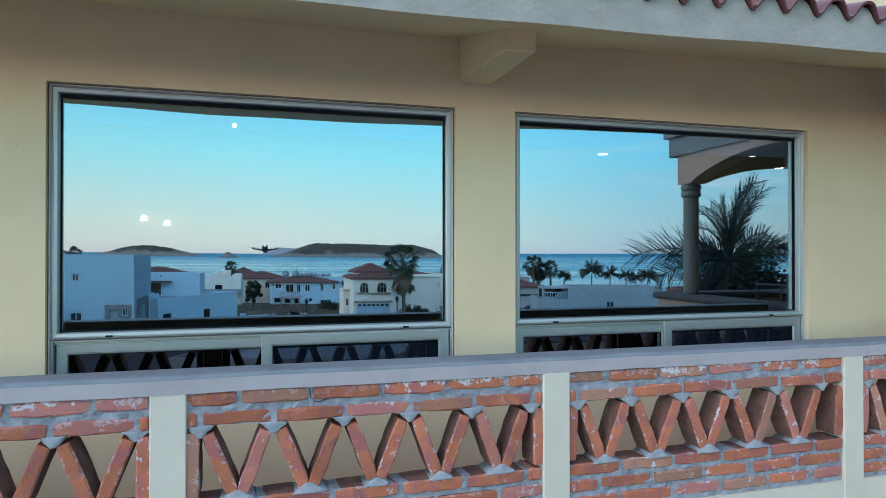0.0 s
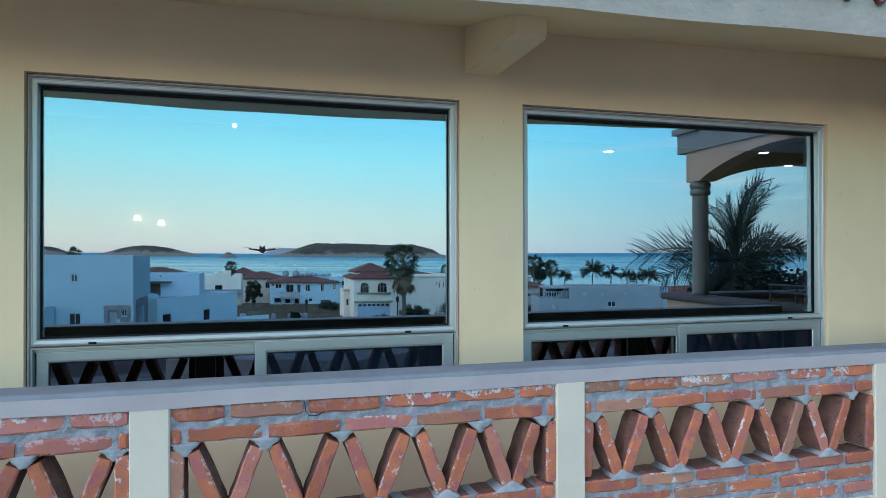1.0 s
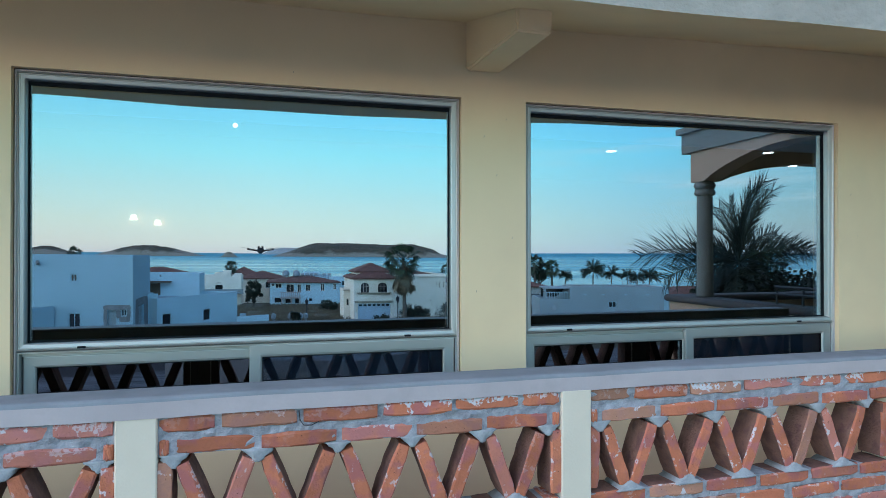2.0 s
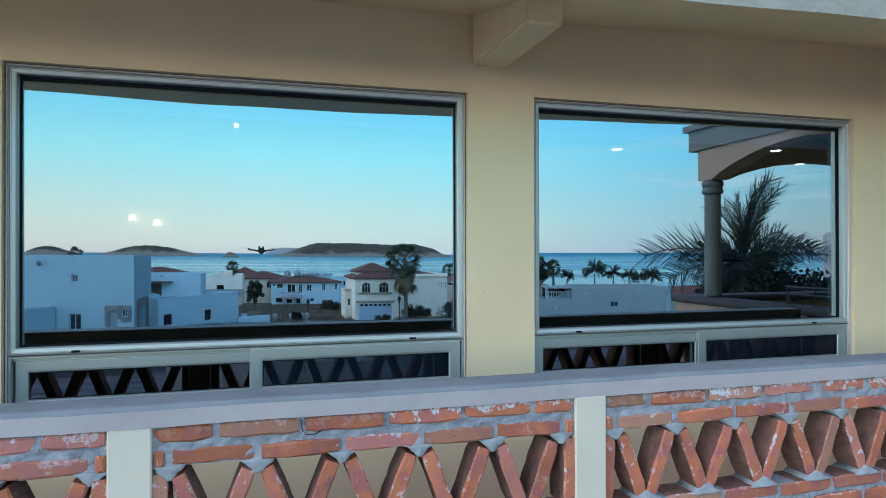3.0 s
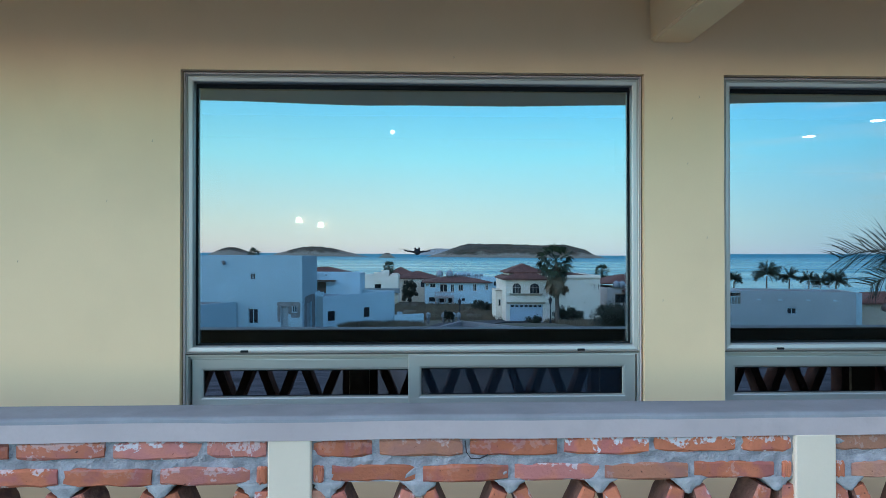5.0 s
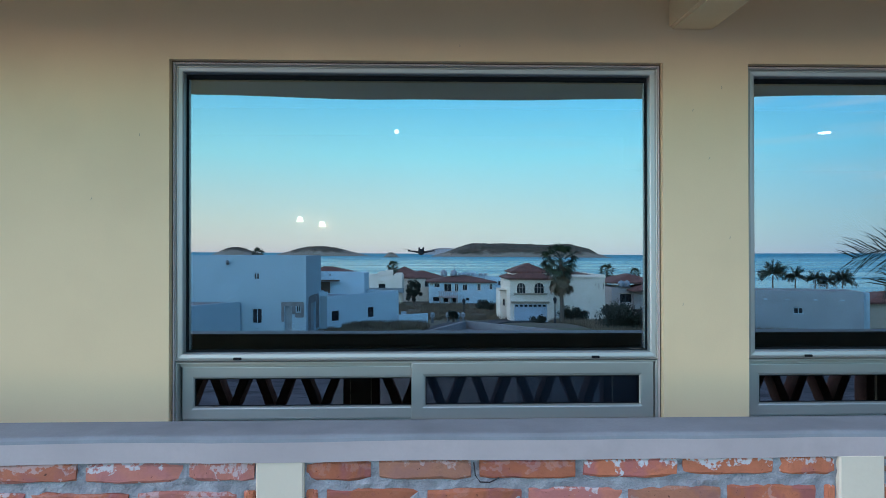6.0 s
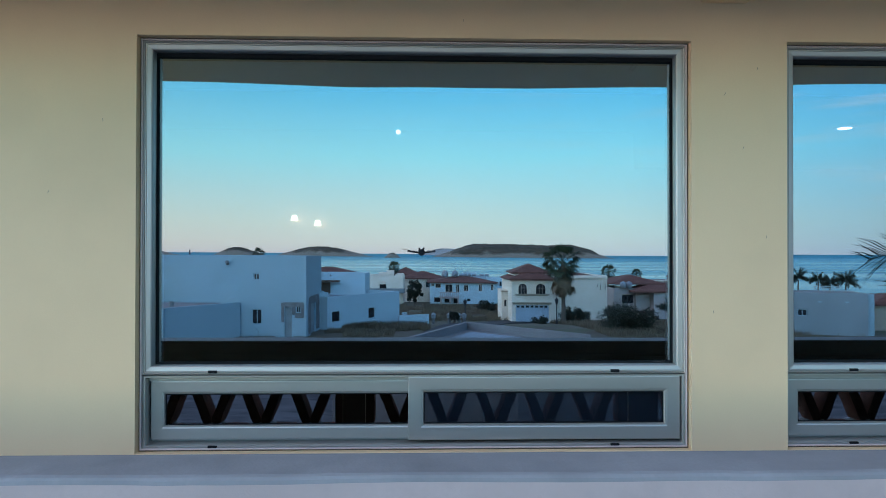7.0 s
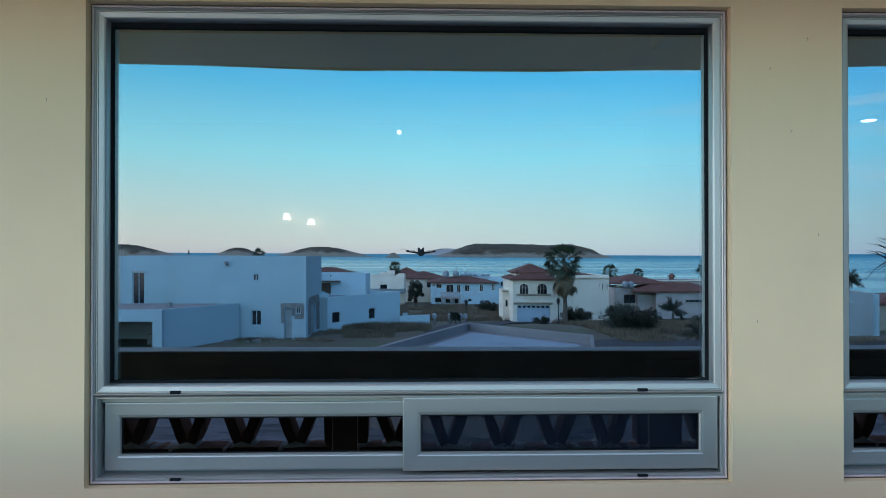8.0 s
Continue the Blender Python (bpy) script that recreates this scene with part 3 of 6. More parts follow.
def pane(x0, x1, z0, z1, y, twist=0.0, bow=0.0):
    """A 6 mm pane, very slightly twisted and bowed as large panes are."""
    bm = bmesh.new()
    nx, nz = 12, 8
    cx, cz = (x0 + x1) / 2, (z0 + z1) / 2
    lay = []
    for off in (0.0, 0.006):
        g = [[bm.verts.new((x0 + (x1 - x0) * i / nx, y + off + twist * (x0 + (x1 - x0) * i / nx - cx) * (z0 + (z1 - z0) * k / nz - cz)
                            + bow * (z0 + (z1 - z0) * k / nz - cz) ** 2, z0 + (z1 - z0) * k / nz)) for k in range(nz + 1)] for i in range(nx + 1)]
        lay.append(g)
        for i in range(nx):
            for k in range(nz):
                bm.faces.new((g[i][k], g[i + 1][k], g[i + 1][k + 1], g[i][k + 1]))
    a, b = lay
    for e in bm.edges:
        e.smooth = not e.is_boundary
    for i in range(nx):
        for k in (0, nz):
            bm.faces.new((a[i][k], a[i + 1][k], b[i + 1][k], b[i][k]))
    for k in range(nz):
        for i in (0, nx):
            bm.faces.new((a[i][k], a[i][k + 1], b[i][k + 1], b[i][k]))
    bmesh.ops.recalc_face_normals(bm, faces=bm.faces)
    return bm


def caulk_bead(x0, x1, z0, z1, w, seed):
    """A hand-run bead of sealant round the frame, uneven in width and height."""
    bm = bmesh.new()
    corners = [(x0, z0, 1, 1), (x1, z0, -1, 1), (x1, z1, -1, -1), (x0, z1, 1, -1)]
    rings = []
    for i in range(4):
        ax, az, asx, asz = corners[i]
        bx, bz, bsx, bsz = corners[(i + 1) % 4]
        n = 40 if i % 2 == 0 else 30
        for k in range(n):
            u = k / n
            x, z = ax + (bx - ax) * u, az + (bz - az) * u
            inx = asx + (bsx - asx) * u if i % 2 == 0 else asx
            inz = asz if i % 2 == 0 else asz + (bsz - asz) * u
            g = w * (0.93 + 0.07 * noise.noise((x * 7 + seed, z * 7, i)))
            h = 4.0255 + 0.003 * noise.noise((x * 5, z * 5 + seed, 2))
            rings.append([bm.verts.new(p) for p in ((x, 4.05, z), (x, h + 0.003, z), (x + inx * g * 0.5, h, z + inz * g * 0.5), (x + inx * g, h + 0.003, z + inz * g), (x + inx * g, 4.05, z + inz * g))])
    for a, b in zip(rings, rings[1:] + rings[:1]):
        for k in range(4):
            bm.faces.new((a[k], a[k + 1], b[k + 1], b[k]))
    bmesh.ops.recalc_face_normals(bm, faces=bm.faces)
    return bm


def house_window(name, x0, x1, twist):
    """Fixed reflective pane over a two-leaf slider. x0, x1: sides of the wall opening."""
    e = empty(name)
    zb, zt = W_Z0, W_Z1
    # caulk in the joint to the wall
    # dark strip behind the bead, the reveal's shade put into its colour
    bm = bmesh.new()
    ring_frame(bm, x0 + 0.001, x1 - 0.001, zb + 0.001, zt - 0.001, 0.006, 4.036, 4.10)
    part("joint_backing", bm, M_JOINT, e, "dark strip painted as shade between wall and frame")
    part("caulk_joint", caulk_bead(x0 + 0.0072, x1 - 0.0072, zb + 0.0072, zt - 0.0072, 0.0078, x0), M_CAULK, e, "pale uneven caulk line")
    fx0, fx1, fz0, fz1 = x0 + 0.0155, x1 - 0.0155, zb + 0.014, zt - 0.0155
    rail = 1.128
    part("window_frame", stepped_frame(fx0, fx1, rail, fz1, 0.036, 4.030, 4.16, 0.003), M_ALU, e, "champagne aluminium frame")
    part("track_frame", stepped_frame(fx0, fx1, fz0, rail - 0.003, 0.012, 4.034, 4.16), M_ALU, e)
    bm = bmesh.new()
    for k in range(2):
        box(bm, fx0 + 0.012, fx1 - 0.012, 4.105 + 0.02 * k, 4.110 + 0.02 * k, fz0 + 0.012, fz0 + 0.024)
    box(bm, fx0 + 0.012, fx1 - 0.012, 4.072, 4.10, rail - 0.033, rail - 0.014)
    part("slide_track", bm, M_ALU, e)
    # added black strips that give the gaps round the sashes their darkness
    bm = bmesh.new()
    box(bm, fx0 + 0.0125, fx1 - 0.0125, 4.135, 4.14, fz0 + 0.0125, fz0 + 0.030)
    box(bm, fx0 + 0.0125, fx0 + 0.030, 4.135, 4.14, fz0 + 0.0305, rail - 0.036)
    box(bm, fx1 - 0.030, fx1 - 0.0125, 4.135, 4.14, fz0 + 0.0305, rail - 0.036)
    part("brush_seal", bm, M_BLACK, e, "black strip added behind the sash gaps")
    # gasket round the fixed pane
    gx0, gx1, gz0, gz1 = fx0 + 0.036, fx1 - 0.036, rail + 0.036, fz1 - 0.036
    bm = bmesh.new()
    box(bm, gx0, gx0 + 0.004, 4.078, 4.13, gz0, gz1)
    box(bm, gx1 - 0.004, gx1, 4.078, 4.13, gz0, gz1)
    box(bm, gx0 + 0.004, gx1 - 0.004, 4.078, 4.13, gz1 - 0.018, gz1)
    box(bm, gx0 + 0.004, gx1 - 0.004, 4.078, 4.13, gz0, gz0 + 0.007)
    part("gasket", bm, M_BLACK, e, "black rubber gasket")
    part("pane", pane(gx0 + 0.003, gx1 - 0.003, gz0 + 0.003, gz1 - 0.012, GLASS_Y, twist), M_GLASS, e, "reflective coated glass mirroring sea and sky", True)
    # weep-hole covers
    for cx in (x0 + 0.309, x1 - 0.320):
        part("weep_cover", soft_box(cx - 0.019, cx + 0.019, 4.026, 4.036, 1.134, 1.145, 0.002), M_BLACK, e)
        part("weep_cover", soft_box(cx - 0.019, cx + 0.019, 4.026, 4.036, fz0 + 0.001, fz0 + 0.010, 0.002), M_BLACK, e)
    # two sashes: the right-hand one runs in front
    mid = (fx0 + fx1) / 2 - 0.037
    for lo, hi, z0, z1, w, y, mat in ((fx0 + 0.019, mid + 0.06, fz0 + 0.026, rail - 0.034, 0.058, 4.072, M_GLASS2),
                                      (mid, fx1 - 0.018, fz0 + 0.024, rail - 0.014, 0.068, 4.042, M_GLASS3)):
        s = part("sash", sash_frame(lo, hi, z0, z1, w, y, y + 0.026), M_ALU, e, "sliding aluminium sash")
        part("sash_gasket", ring_bm(lo + w, hi - w, z0 + w, z1 - w, 0.004, y + 0.012, y + 0.024), M_BLACK, s)
        part("sash_pane", pane(lo + w + 0.002, hi - w - 0.002, z0 + w + 0.002, z1 - w - 0.002, y + 0.015), mat, s, "dark sash glass", True)
        if mat is M_GLASS3:
            bm = bmesh.new()
            box(bm, lo + w - 0.004, hi - w + 0.004, y + 0.0275, y + 0.0285, z0 + w - 0.004, z1 - w + 0.004)
            part("insect_screen", bm, M_SCREEN, s, "dark blue-grey insect screen")
    return tagged(e, "wide aluminium window, mirror glass over two sliding sashes", "window", kind="structure")


def ring_bm(*a):
    bm = bmesh.new()
    ring_frame(bm, *a)
    return bm


win_1 = house_window("window_1", *WINS[0], 0.0012)
bm = bmesh.new()
tube(bm, [Vector((1.300, 4.080, 1.36 - 0.03 * k)) + Vector((0.002 * math.sin(k * 1.3), 0, 0)) for k in range(6)]
     + [Vector((1.296, 4.078, 1.185)), Vector((1.286, 4.076, 1.173)), Vector((1.262, 4.076, 1.171)), Vector((1.235, 4.077, 1.172))], [0.0007] * 10, 5)
part("blind_cord", bm, M_RAW, win_1, "thin pale cord hanging in the corner")
house_window("window_2", *WINS[1], 0.0)


def roller_blind(x0, x1):
    """A blind drawn almost right up behind the pane: a band of cloth with a rail at its foot and the roll above."""
    e = empty("roller_blind", pose((x0 + x1) / 2, 4.135, 2.356))
    w = (x1 - x0) / 2 - 0.005
    part("cloth", soft_box(-w, w, -0.001, 0.001, 0.016, 0.19, 0.0005), M_BLIND, e)
    part("foot_rail", soft_box(-w, w, -0.006, 0.006, 0.0, 0.0158, 0.003), M_BLIND, e)
    bm = bmesh.new()
    tube(bm, [Vector((-w, 0.024, 0.15)), Vector((w, 0.024, 0.15))], [0.022, 0.022], 12)
    part("roll", bm, M_BLIND, e)
    tagged(e, "grey roller blind drawn up behind the window glass", "roller blind", group="roller blinds")


for a, b in WINS:
    roller_blind(a, b)

# small nicks and plaster marks on the wall
rnd = random.Random(12)
for x, z in [(1.60, 2.10), (1.52, 2.33), (1.70, 1.72), (1.66, 2.44), (4.32, 2.05), (4.38, 1.75), (-1.10, 2.2), (-1.32, 1.9), (-1.75, 1.6), (-2.2, 2.0), (1.47, 1.4), (0.4, 2.63)]:
    bm = bmesh.new()
    pts = [(x + rnd.uniform(-0.002, 0.002), z - 0.006 * k * rnd.uniform(0.3, 1)) for k in range(3)] + [(x - rnd.uniform(0.004, 0.009), z - 0.014)]
    tube(bm, [Vector((px, 4.0005, pz)) for px, pz in pts], [0.0008, 0.0014, 0.0015, 0.0007], 5)
    part("plaster_mark", bm, M_TRIM, wall_s)


# ---- eave ----
def eave_z(x):
    """The hand-trowelled lower edge of the eave is not quite straight."""
    return 2.672 + 0.022 * math.sqrt((x - 0.3) ** 2 + 0.3) + 0.003 * math.sin(5.1 * x) + 0.002 * math.sin(2.3 * x)


bm = bmesh.new()
xs = [-7.0 + 11.98 * i / 120 for i in range(121)]
prev = None
for x in xs:
    z = eave_z(x)
    w = 0.006 * noise.noise((x * 3, 0, 0))
    ring = [bm.verts.new(p) for p in ((x, 2.862 + w, z), (x, 4.0, z + 0.30), (x, 4.0, z + 0.42), (x, 2.85 + w, z + 0.165))]
    if prev:
        for k in range(4):
            bm.faces.new((prev[k], prev[(k + 1) % 4], ring[(k + 1) % 4], ring[k]))
    else:
        bm.faces.new(ring)
    prev = ring
bm.faces.new(list(reversed(prev)))
bmesh.ops.recalc_face_normals(bm, faces=bm.faces)
eave = tagged(part("eave", bm, M_FASCIA), "rough stuccoed sloping eave under roof tiles", "eave", kind="structure")
eave.data.materials.append(M_WALL)
for f in eave.data.polygons:
    if f.normal.z < -0.5:
        f.material_index = 1


def roll_z(u):
    """Height across one tile, from trough to trough: a broad crest and a narrower rounded trough."""
    c = -math.cos(2 * math.pi * u)
    return 0.046 * (c + 0.38 * (1 - c * c))


def wave_tile():
    """One glazed S tile, 0.215 wide: a broad roll with half a narrow hanging trough on either side."""
    bm = bmesh.new()
    n = 28
    lay = []
    for y in (0.0, 0.36):
        for off in (0.0, 0.017):
            row = []
            for i in range(n + 1):
                row.append(bm.verts.new((0.215 * i / n - 0.1075, y, roll_z(i / n) + off)))
            lay.append(row)
    a, b, c, d = lay
    for i in range(n):
        for p, q in ((a, c), (b, d), (a, b), (c, d)):
            bm.faces.new((p[i], p[i + 1], q[i + 1], q[i]))
    for i in (0, n):
        bm.faces.new((a[i], b[i], d[i], c[i]))
    bmesh.ops.recalc_face_normals(bm, faces=bm.faces)
    me = mesh_of("roof_tile", bm, M_TILE, True)
    me.set_sharp_from_angle(angle=radians(50))
    return me


tile_mesh = wave_tile()
PITCH = 0.2125
bm = bmesh.new()
prev = None
for i in range(55 * 14):
    x = -6.8 - PITCH / 2 + PITCH * i / 14
    zt = eave_z(x) + 0.196 + roll_z((i % 14) / 14)
    ring = [bm.verts.new(p) for p in ((x, 2.8495 + 0.006 * noise.noise((x * 3, 0, 0)), eave_z(x) + 0.161), (x, 2.847 + 0.006 * noise.noise((x * 3, 0, 0)), zt), (x, 2.95, zt + 0.02), (x, 2.95, eave_z(x) + 0.161))]
    if prev:
        for k in range(4):
            bm.faces.new((prev[k], prev[(k + 1) % 4], ring[(k + 1) % 4], ring[k]))
    prev = ring
bmesh.ops.recalc_face_normals(bm, faces=bm.faces)
part("tile_bedding", bm, M_FASCIA, eave, "grey mortar packed under the tile rolls")
rnd = random.Random(5)
for r in range(4):
    for i in range(55):
        x = -6.8 + PITCH * i
        ob = new("roof_tile", tile_mesh)
        ob.parent = eave
        ob.matrix_basis = pose(x, 2.815 + 0.006 * rnd.uniform(-1, 1) + 0.30 * r, eave_z(x) + 0.198 + 0.078 * r, 14 + rnd.uniform(-1, 1), rnd.uniform(-1, 1), rnd.uniform(-1.5, 1.5))


# corbel beams carrying the eave
def corbel(x):
    bm = bmesh.new()
    zt = eave_z(x) + 0.12
    v = [(3.235, 2.690), (3.225, zt), (4.0, zt + 0.19), (4.0, 2.709)]
    a = [bm.verts.new((x - 0.095 - 0.012 * (y > 3.9), y, z)) for y, z in v]
    b = [bm.verts.new((x + 0.092 + 0.018 * (y > 3.9), y, z)) for y, z in v]
    bm.faces.new(a)
    bm.faces.new(list(reversed(b)))
    for k in range(4):
        bm.faces.new((a[k], b[k], b[(k + 1) % 4], a[(k + 1) % 4]))
    bmesh.ops.recalc_face_normals(bm, faces=bm.faces)
    bmesh.ops.bevel(bm, geom=list(bm.edges), offset=0.012, segments=3, affect="EDGES")
    tagged(part("corbel_beam", bm, M_WALL), "short cream stucco beam under the eave", "beam", group="beams under the eave", kind="structure")


corbel(1.508)

# ---- brick parapet ----
PAR_F, PAR_B = 2.86, 3.00
CAP0, CAP1 = 1.036, 1.112
parapet = empty("parapet")
tagged(parapet, "brick lattice balcony parapet with mauve coping and cream posts", "parapet", kind="structure")
bm = bmesh.new()
prev = None
for i in range(161):
    x = -7.0 + 11.9 * i / 160
    w1, w2, w3 = (0.004 * noise.noise((x * 2.3, k * 5, 0)) + 0.002 * noise.noise((x * 9, k * 5, 3)) for k in range(3))
    ring = [bm.verts.new(p) for p in ((x, PAR_F - 0.012 + w1, CAP0 + w2), (x, PAR_B + 0.025, CAP0), (x, PAR_B + 0.025, CAP1 - 0.008), (x, PAR_B + 0.018, CAP1),
                                      (x, PAR_F + 0.006 + w3, CAP1 + w2), (x, PAR_F - 0.004 + w3, CAP1 - 0.003 + w2), (x, PAR_F - 0.010 + w1, CAP1 - 0.009 + w2), (x, PAR_F - 0.0125 + w1, CAP1 - 0.018 + w2))]
    if prev:
        for k in range(8):
            bm.faces.new((prev[k], prev[(k + 1) % 8], ring[(k + 1) % 8], ring[k]))
    else:
        bm.faces.new(ring)
    prev = ring
bm.faces.new(list(reversed(prev)))
bmesh.ops.recalc_face_normals(bm, faces=bm.faces)
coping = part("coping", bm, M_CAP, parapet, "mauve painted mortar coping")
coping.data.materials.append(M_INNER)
# upward faces and rounded front edge take the copy with painted shade
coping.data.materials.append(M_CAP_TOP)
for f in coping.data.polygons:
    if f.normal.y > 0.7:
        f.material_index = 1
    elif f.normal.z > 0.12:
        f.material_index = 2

# dark slabs added over the inner side of top courses and posts
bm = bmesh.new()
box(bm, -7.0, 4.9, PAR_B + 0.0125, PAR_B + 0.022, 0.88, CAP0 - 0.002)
part("inner_render", bm, M_INNER, parapet, "dark slab added on the inner side")
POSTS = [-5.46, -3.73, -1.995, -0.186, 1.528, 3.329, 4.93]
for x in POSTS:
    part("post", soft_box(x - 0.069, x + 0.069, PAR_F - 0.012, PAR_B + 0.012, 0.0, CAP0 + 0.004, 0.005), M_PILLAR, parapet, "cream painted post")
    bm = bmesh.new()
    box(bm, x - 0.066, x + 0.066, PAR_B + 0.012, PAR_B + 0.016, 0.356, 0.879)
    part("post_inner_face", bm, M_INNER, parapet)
bm = bmesh.new()
for a, b in zip(POSTS, POSTS[1:]):
    box(bm, a + 0.069, b - 0.069, PAR_F - 0.008, PAR_B + 0.008, 0.0, 0.354)
part("base_course", bm, M_PILLAR, parapet, "cream plastered base")


def brick_mesh(k, ln, depth, th, face=M_BRICK, side=M_BRICK):
    """A worn handmade brick: a chamfered block with uneven faces, centred on its place."""
    bm = bmesh.new()
    # rings of eight points along the length, worn at the arrises and corners
    rings, steps = [], 6
    for i in range(steps + 1):
        u = -1 + 2 * i / steps
        end = 0.011 if abs(u) == 1 else 0.0
        ring = []
        for sy, sz in ((-1, -1), (1, -1), (1, 1), (-1, 1)):
            cut = 0.007 + 0.006 * noise.noise((i * 1.3, sy * 2 + sz, k * 3.7))
            for dy, dz in (((cut, 0), (0, cut)) if sy * sz < 0 else ((0, cut), (cut, 0))):
                j = [noise.noise((i * 0.9 + k * 7.3, sy * 1.7 + c, sz * 2.3 + dy * 90)) for c in (0, 5, 9)]
                ring.append(bm.verts.new((u * (ln / 2 - 0.002) + (0.003 * j[0] if end else 0), sy * (depth / 2 - dy - end * 0.4) + 0.003 * j[1], sz * (th / 2 - dz - end * 0.3) + 0.0045 * j[2])))
        rings.append(ring)
    for p, q in zip(rings, rings[1:]):
        for i in range(8):
            bm.faces.new((p[i], p[(i + 1) % 8], q[(i + 1) % 8], q[i]))
    bm.faces.new(rings[0])
    bm.faces.new(list(reversed(rings[-1])))
    bmesh.ops.recalc_face_normals(bm, faces=bm.faces)
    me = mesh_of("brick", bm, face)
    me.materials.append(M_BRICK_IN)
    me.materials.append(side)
    # faces towards the windows take the near-black colour, bed faces the brown
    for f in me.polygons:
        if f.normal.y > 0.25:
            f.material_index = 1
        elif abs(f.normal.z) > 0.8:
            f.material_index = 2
    return me


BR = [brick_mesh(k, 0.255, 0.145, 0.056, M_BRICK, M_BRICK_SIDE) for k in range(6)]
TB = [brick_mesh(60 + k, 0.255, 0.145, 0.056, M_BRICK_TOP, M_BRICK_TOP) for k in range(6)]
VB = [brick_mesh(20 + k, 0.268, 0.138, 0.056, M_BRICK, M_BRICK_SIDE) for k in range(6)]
HB = [brick_mesh(40 + k, 0.10, 0.145, 0.055) for k in range(3)]
PY = (PAR_F + PAR_B) / 2


def lay(mesh, x, z, tilt, r, sx=1.0):
    ob = new("brick", mesh)
    ob.parent = parapet
    ob.matrix_basis = pose(x, PY + r.uniform(-0.006, 0.004), z, r.uniform(-1.5, 1.5), tilt + r.uniform(-1.2, 1.2), r.uniform(-1.5, 1.5)) @ Matrix.Diagonal((sx, 1, 1, 1))


def bed(bm, x0, x1, z0, z1, seed):
    """A mortar bed whose outer face is uneven, trowelled by hand."""
    nx, nz = max(2, int((x1 - x0) / 0.022)), max(2, int((z1 - z0) / 0.022))
    front = [[bm.verts.new((x0 + (x1 - x0) * i / nx, PAR_F + 0.006 - 0.011 * noise.noise(((x0 + (x1 - x0) * i / nx) * 23, k * 0.9, seed)), z0 + (z1 - z0) * k / nz))
              for k in range(nz + 1)] for i in range(nx + 1)]
    back = [[bm.verts.new((x, PAR_B - 0.012, z)) for z in (z0, z1)] for x in (x0, x1)]
    for i in range(nx):
        for k in range(nz):
            bm.faces.new((front[i][k], front[i + 1][k], front[i + 1][k + 1], front[i][k + 1]))
    bm.faces.new((back[0][0], back[0][1], back[1][1], back[1][0]))
    bm.faces.new([front[i][0] for i in range(nx, -1, -1)] + [back[0][0], back[1][0]])
    bm.faces.new([front[i][nz] for i in range(nx + 1)] + [back[1][1], back[0][1]])
    bm.faces.new([front[0][k] for k in range(nz + 1)] + [back[0][1], back[0][0]])
    bm.faces.new([front[nx][k] for k in range(nz, -1, -1)] + [back[1][0], back[1][1]])


def wedge(x, z, half, tall, down, seed):
    """Mortar pressed between brick ends: wide against its course, narrowing into the joint, right through the parapet."""
    bm = bmesh.new()
    n, rows_w = 10, 6
    s_ = -1 if down else 1
    front, back = [], []
    for k in range(rows_w + 1):
        u = k / rows_w
        w = half * ((1 - u) ** 1.15 * 0.80 + 0.20)
        fr, bk = [], []
        for i in range(n + 1):
            v = -1 + 2 * i / n
            jx = 1 + 0.34 * noise.noise((seed * 3.1, u * 4, v * 0.7 + seed))
            px, pz = x + v * w * jx, z + s_ * tall * u * (1 + 0.10 * noise.noise((v * 2, seed, 1)))
            out = 0.006 * (1 - v * v) + 0.005 * noise.noise((px * 40, pz * 40, seed)) + (0.010 * (1 - u) ** 2 if not down else 0.0)
            fr.append(bm.verts.new((px, PAR_F + 0.004 - out, pz)))
            bk.append(bm.verts.new((px, PAR_B - 0.010, pz)))
        front.append(fr)
        back.append(bk)
    for g in (front, back):
        for k in range(rows_w):
            for i in range(n):
                bm.faces.new((g[k][i], g[k][i + 1], g[k + 1][i + 1], g[k + 1][i]))
    for k in range(rows_w):
        for i in (0, n):
            bm.faces.new((front[k][i], front[k + 1][i], back[k + 1][i], back[k][i]))
    for k in (0, rows_w):
        for i in range(n):
            bm.faces.new((front[k][i], front[k][i + 1], back[k][i + 1], back[k][i]))
    bmesh.ops.recalc_face_normals(bm, faces=bm.faces)
    part("mortar_joint", bm, M_WEDGE, parapet, smooth=True)


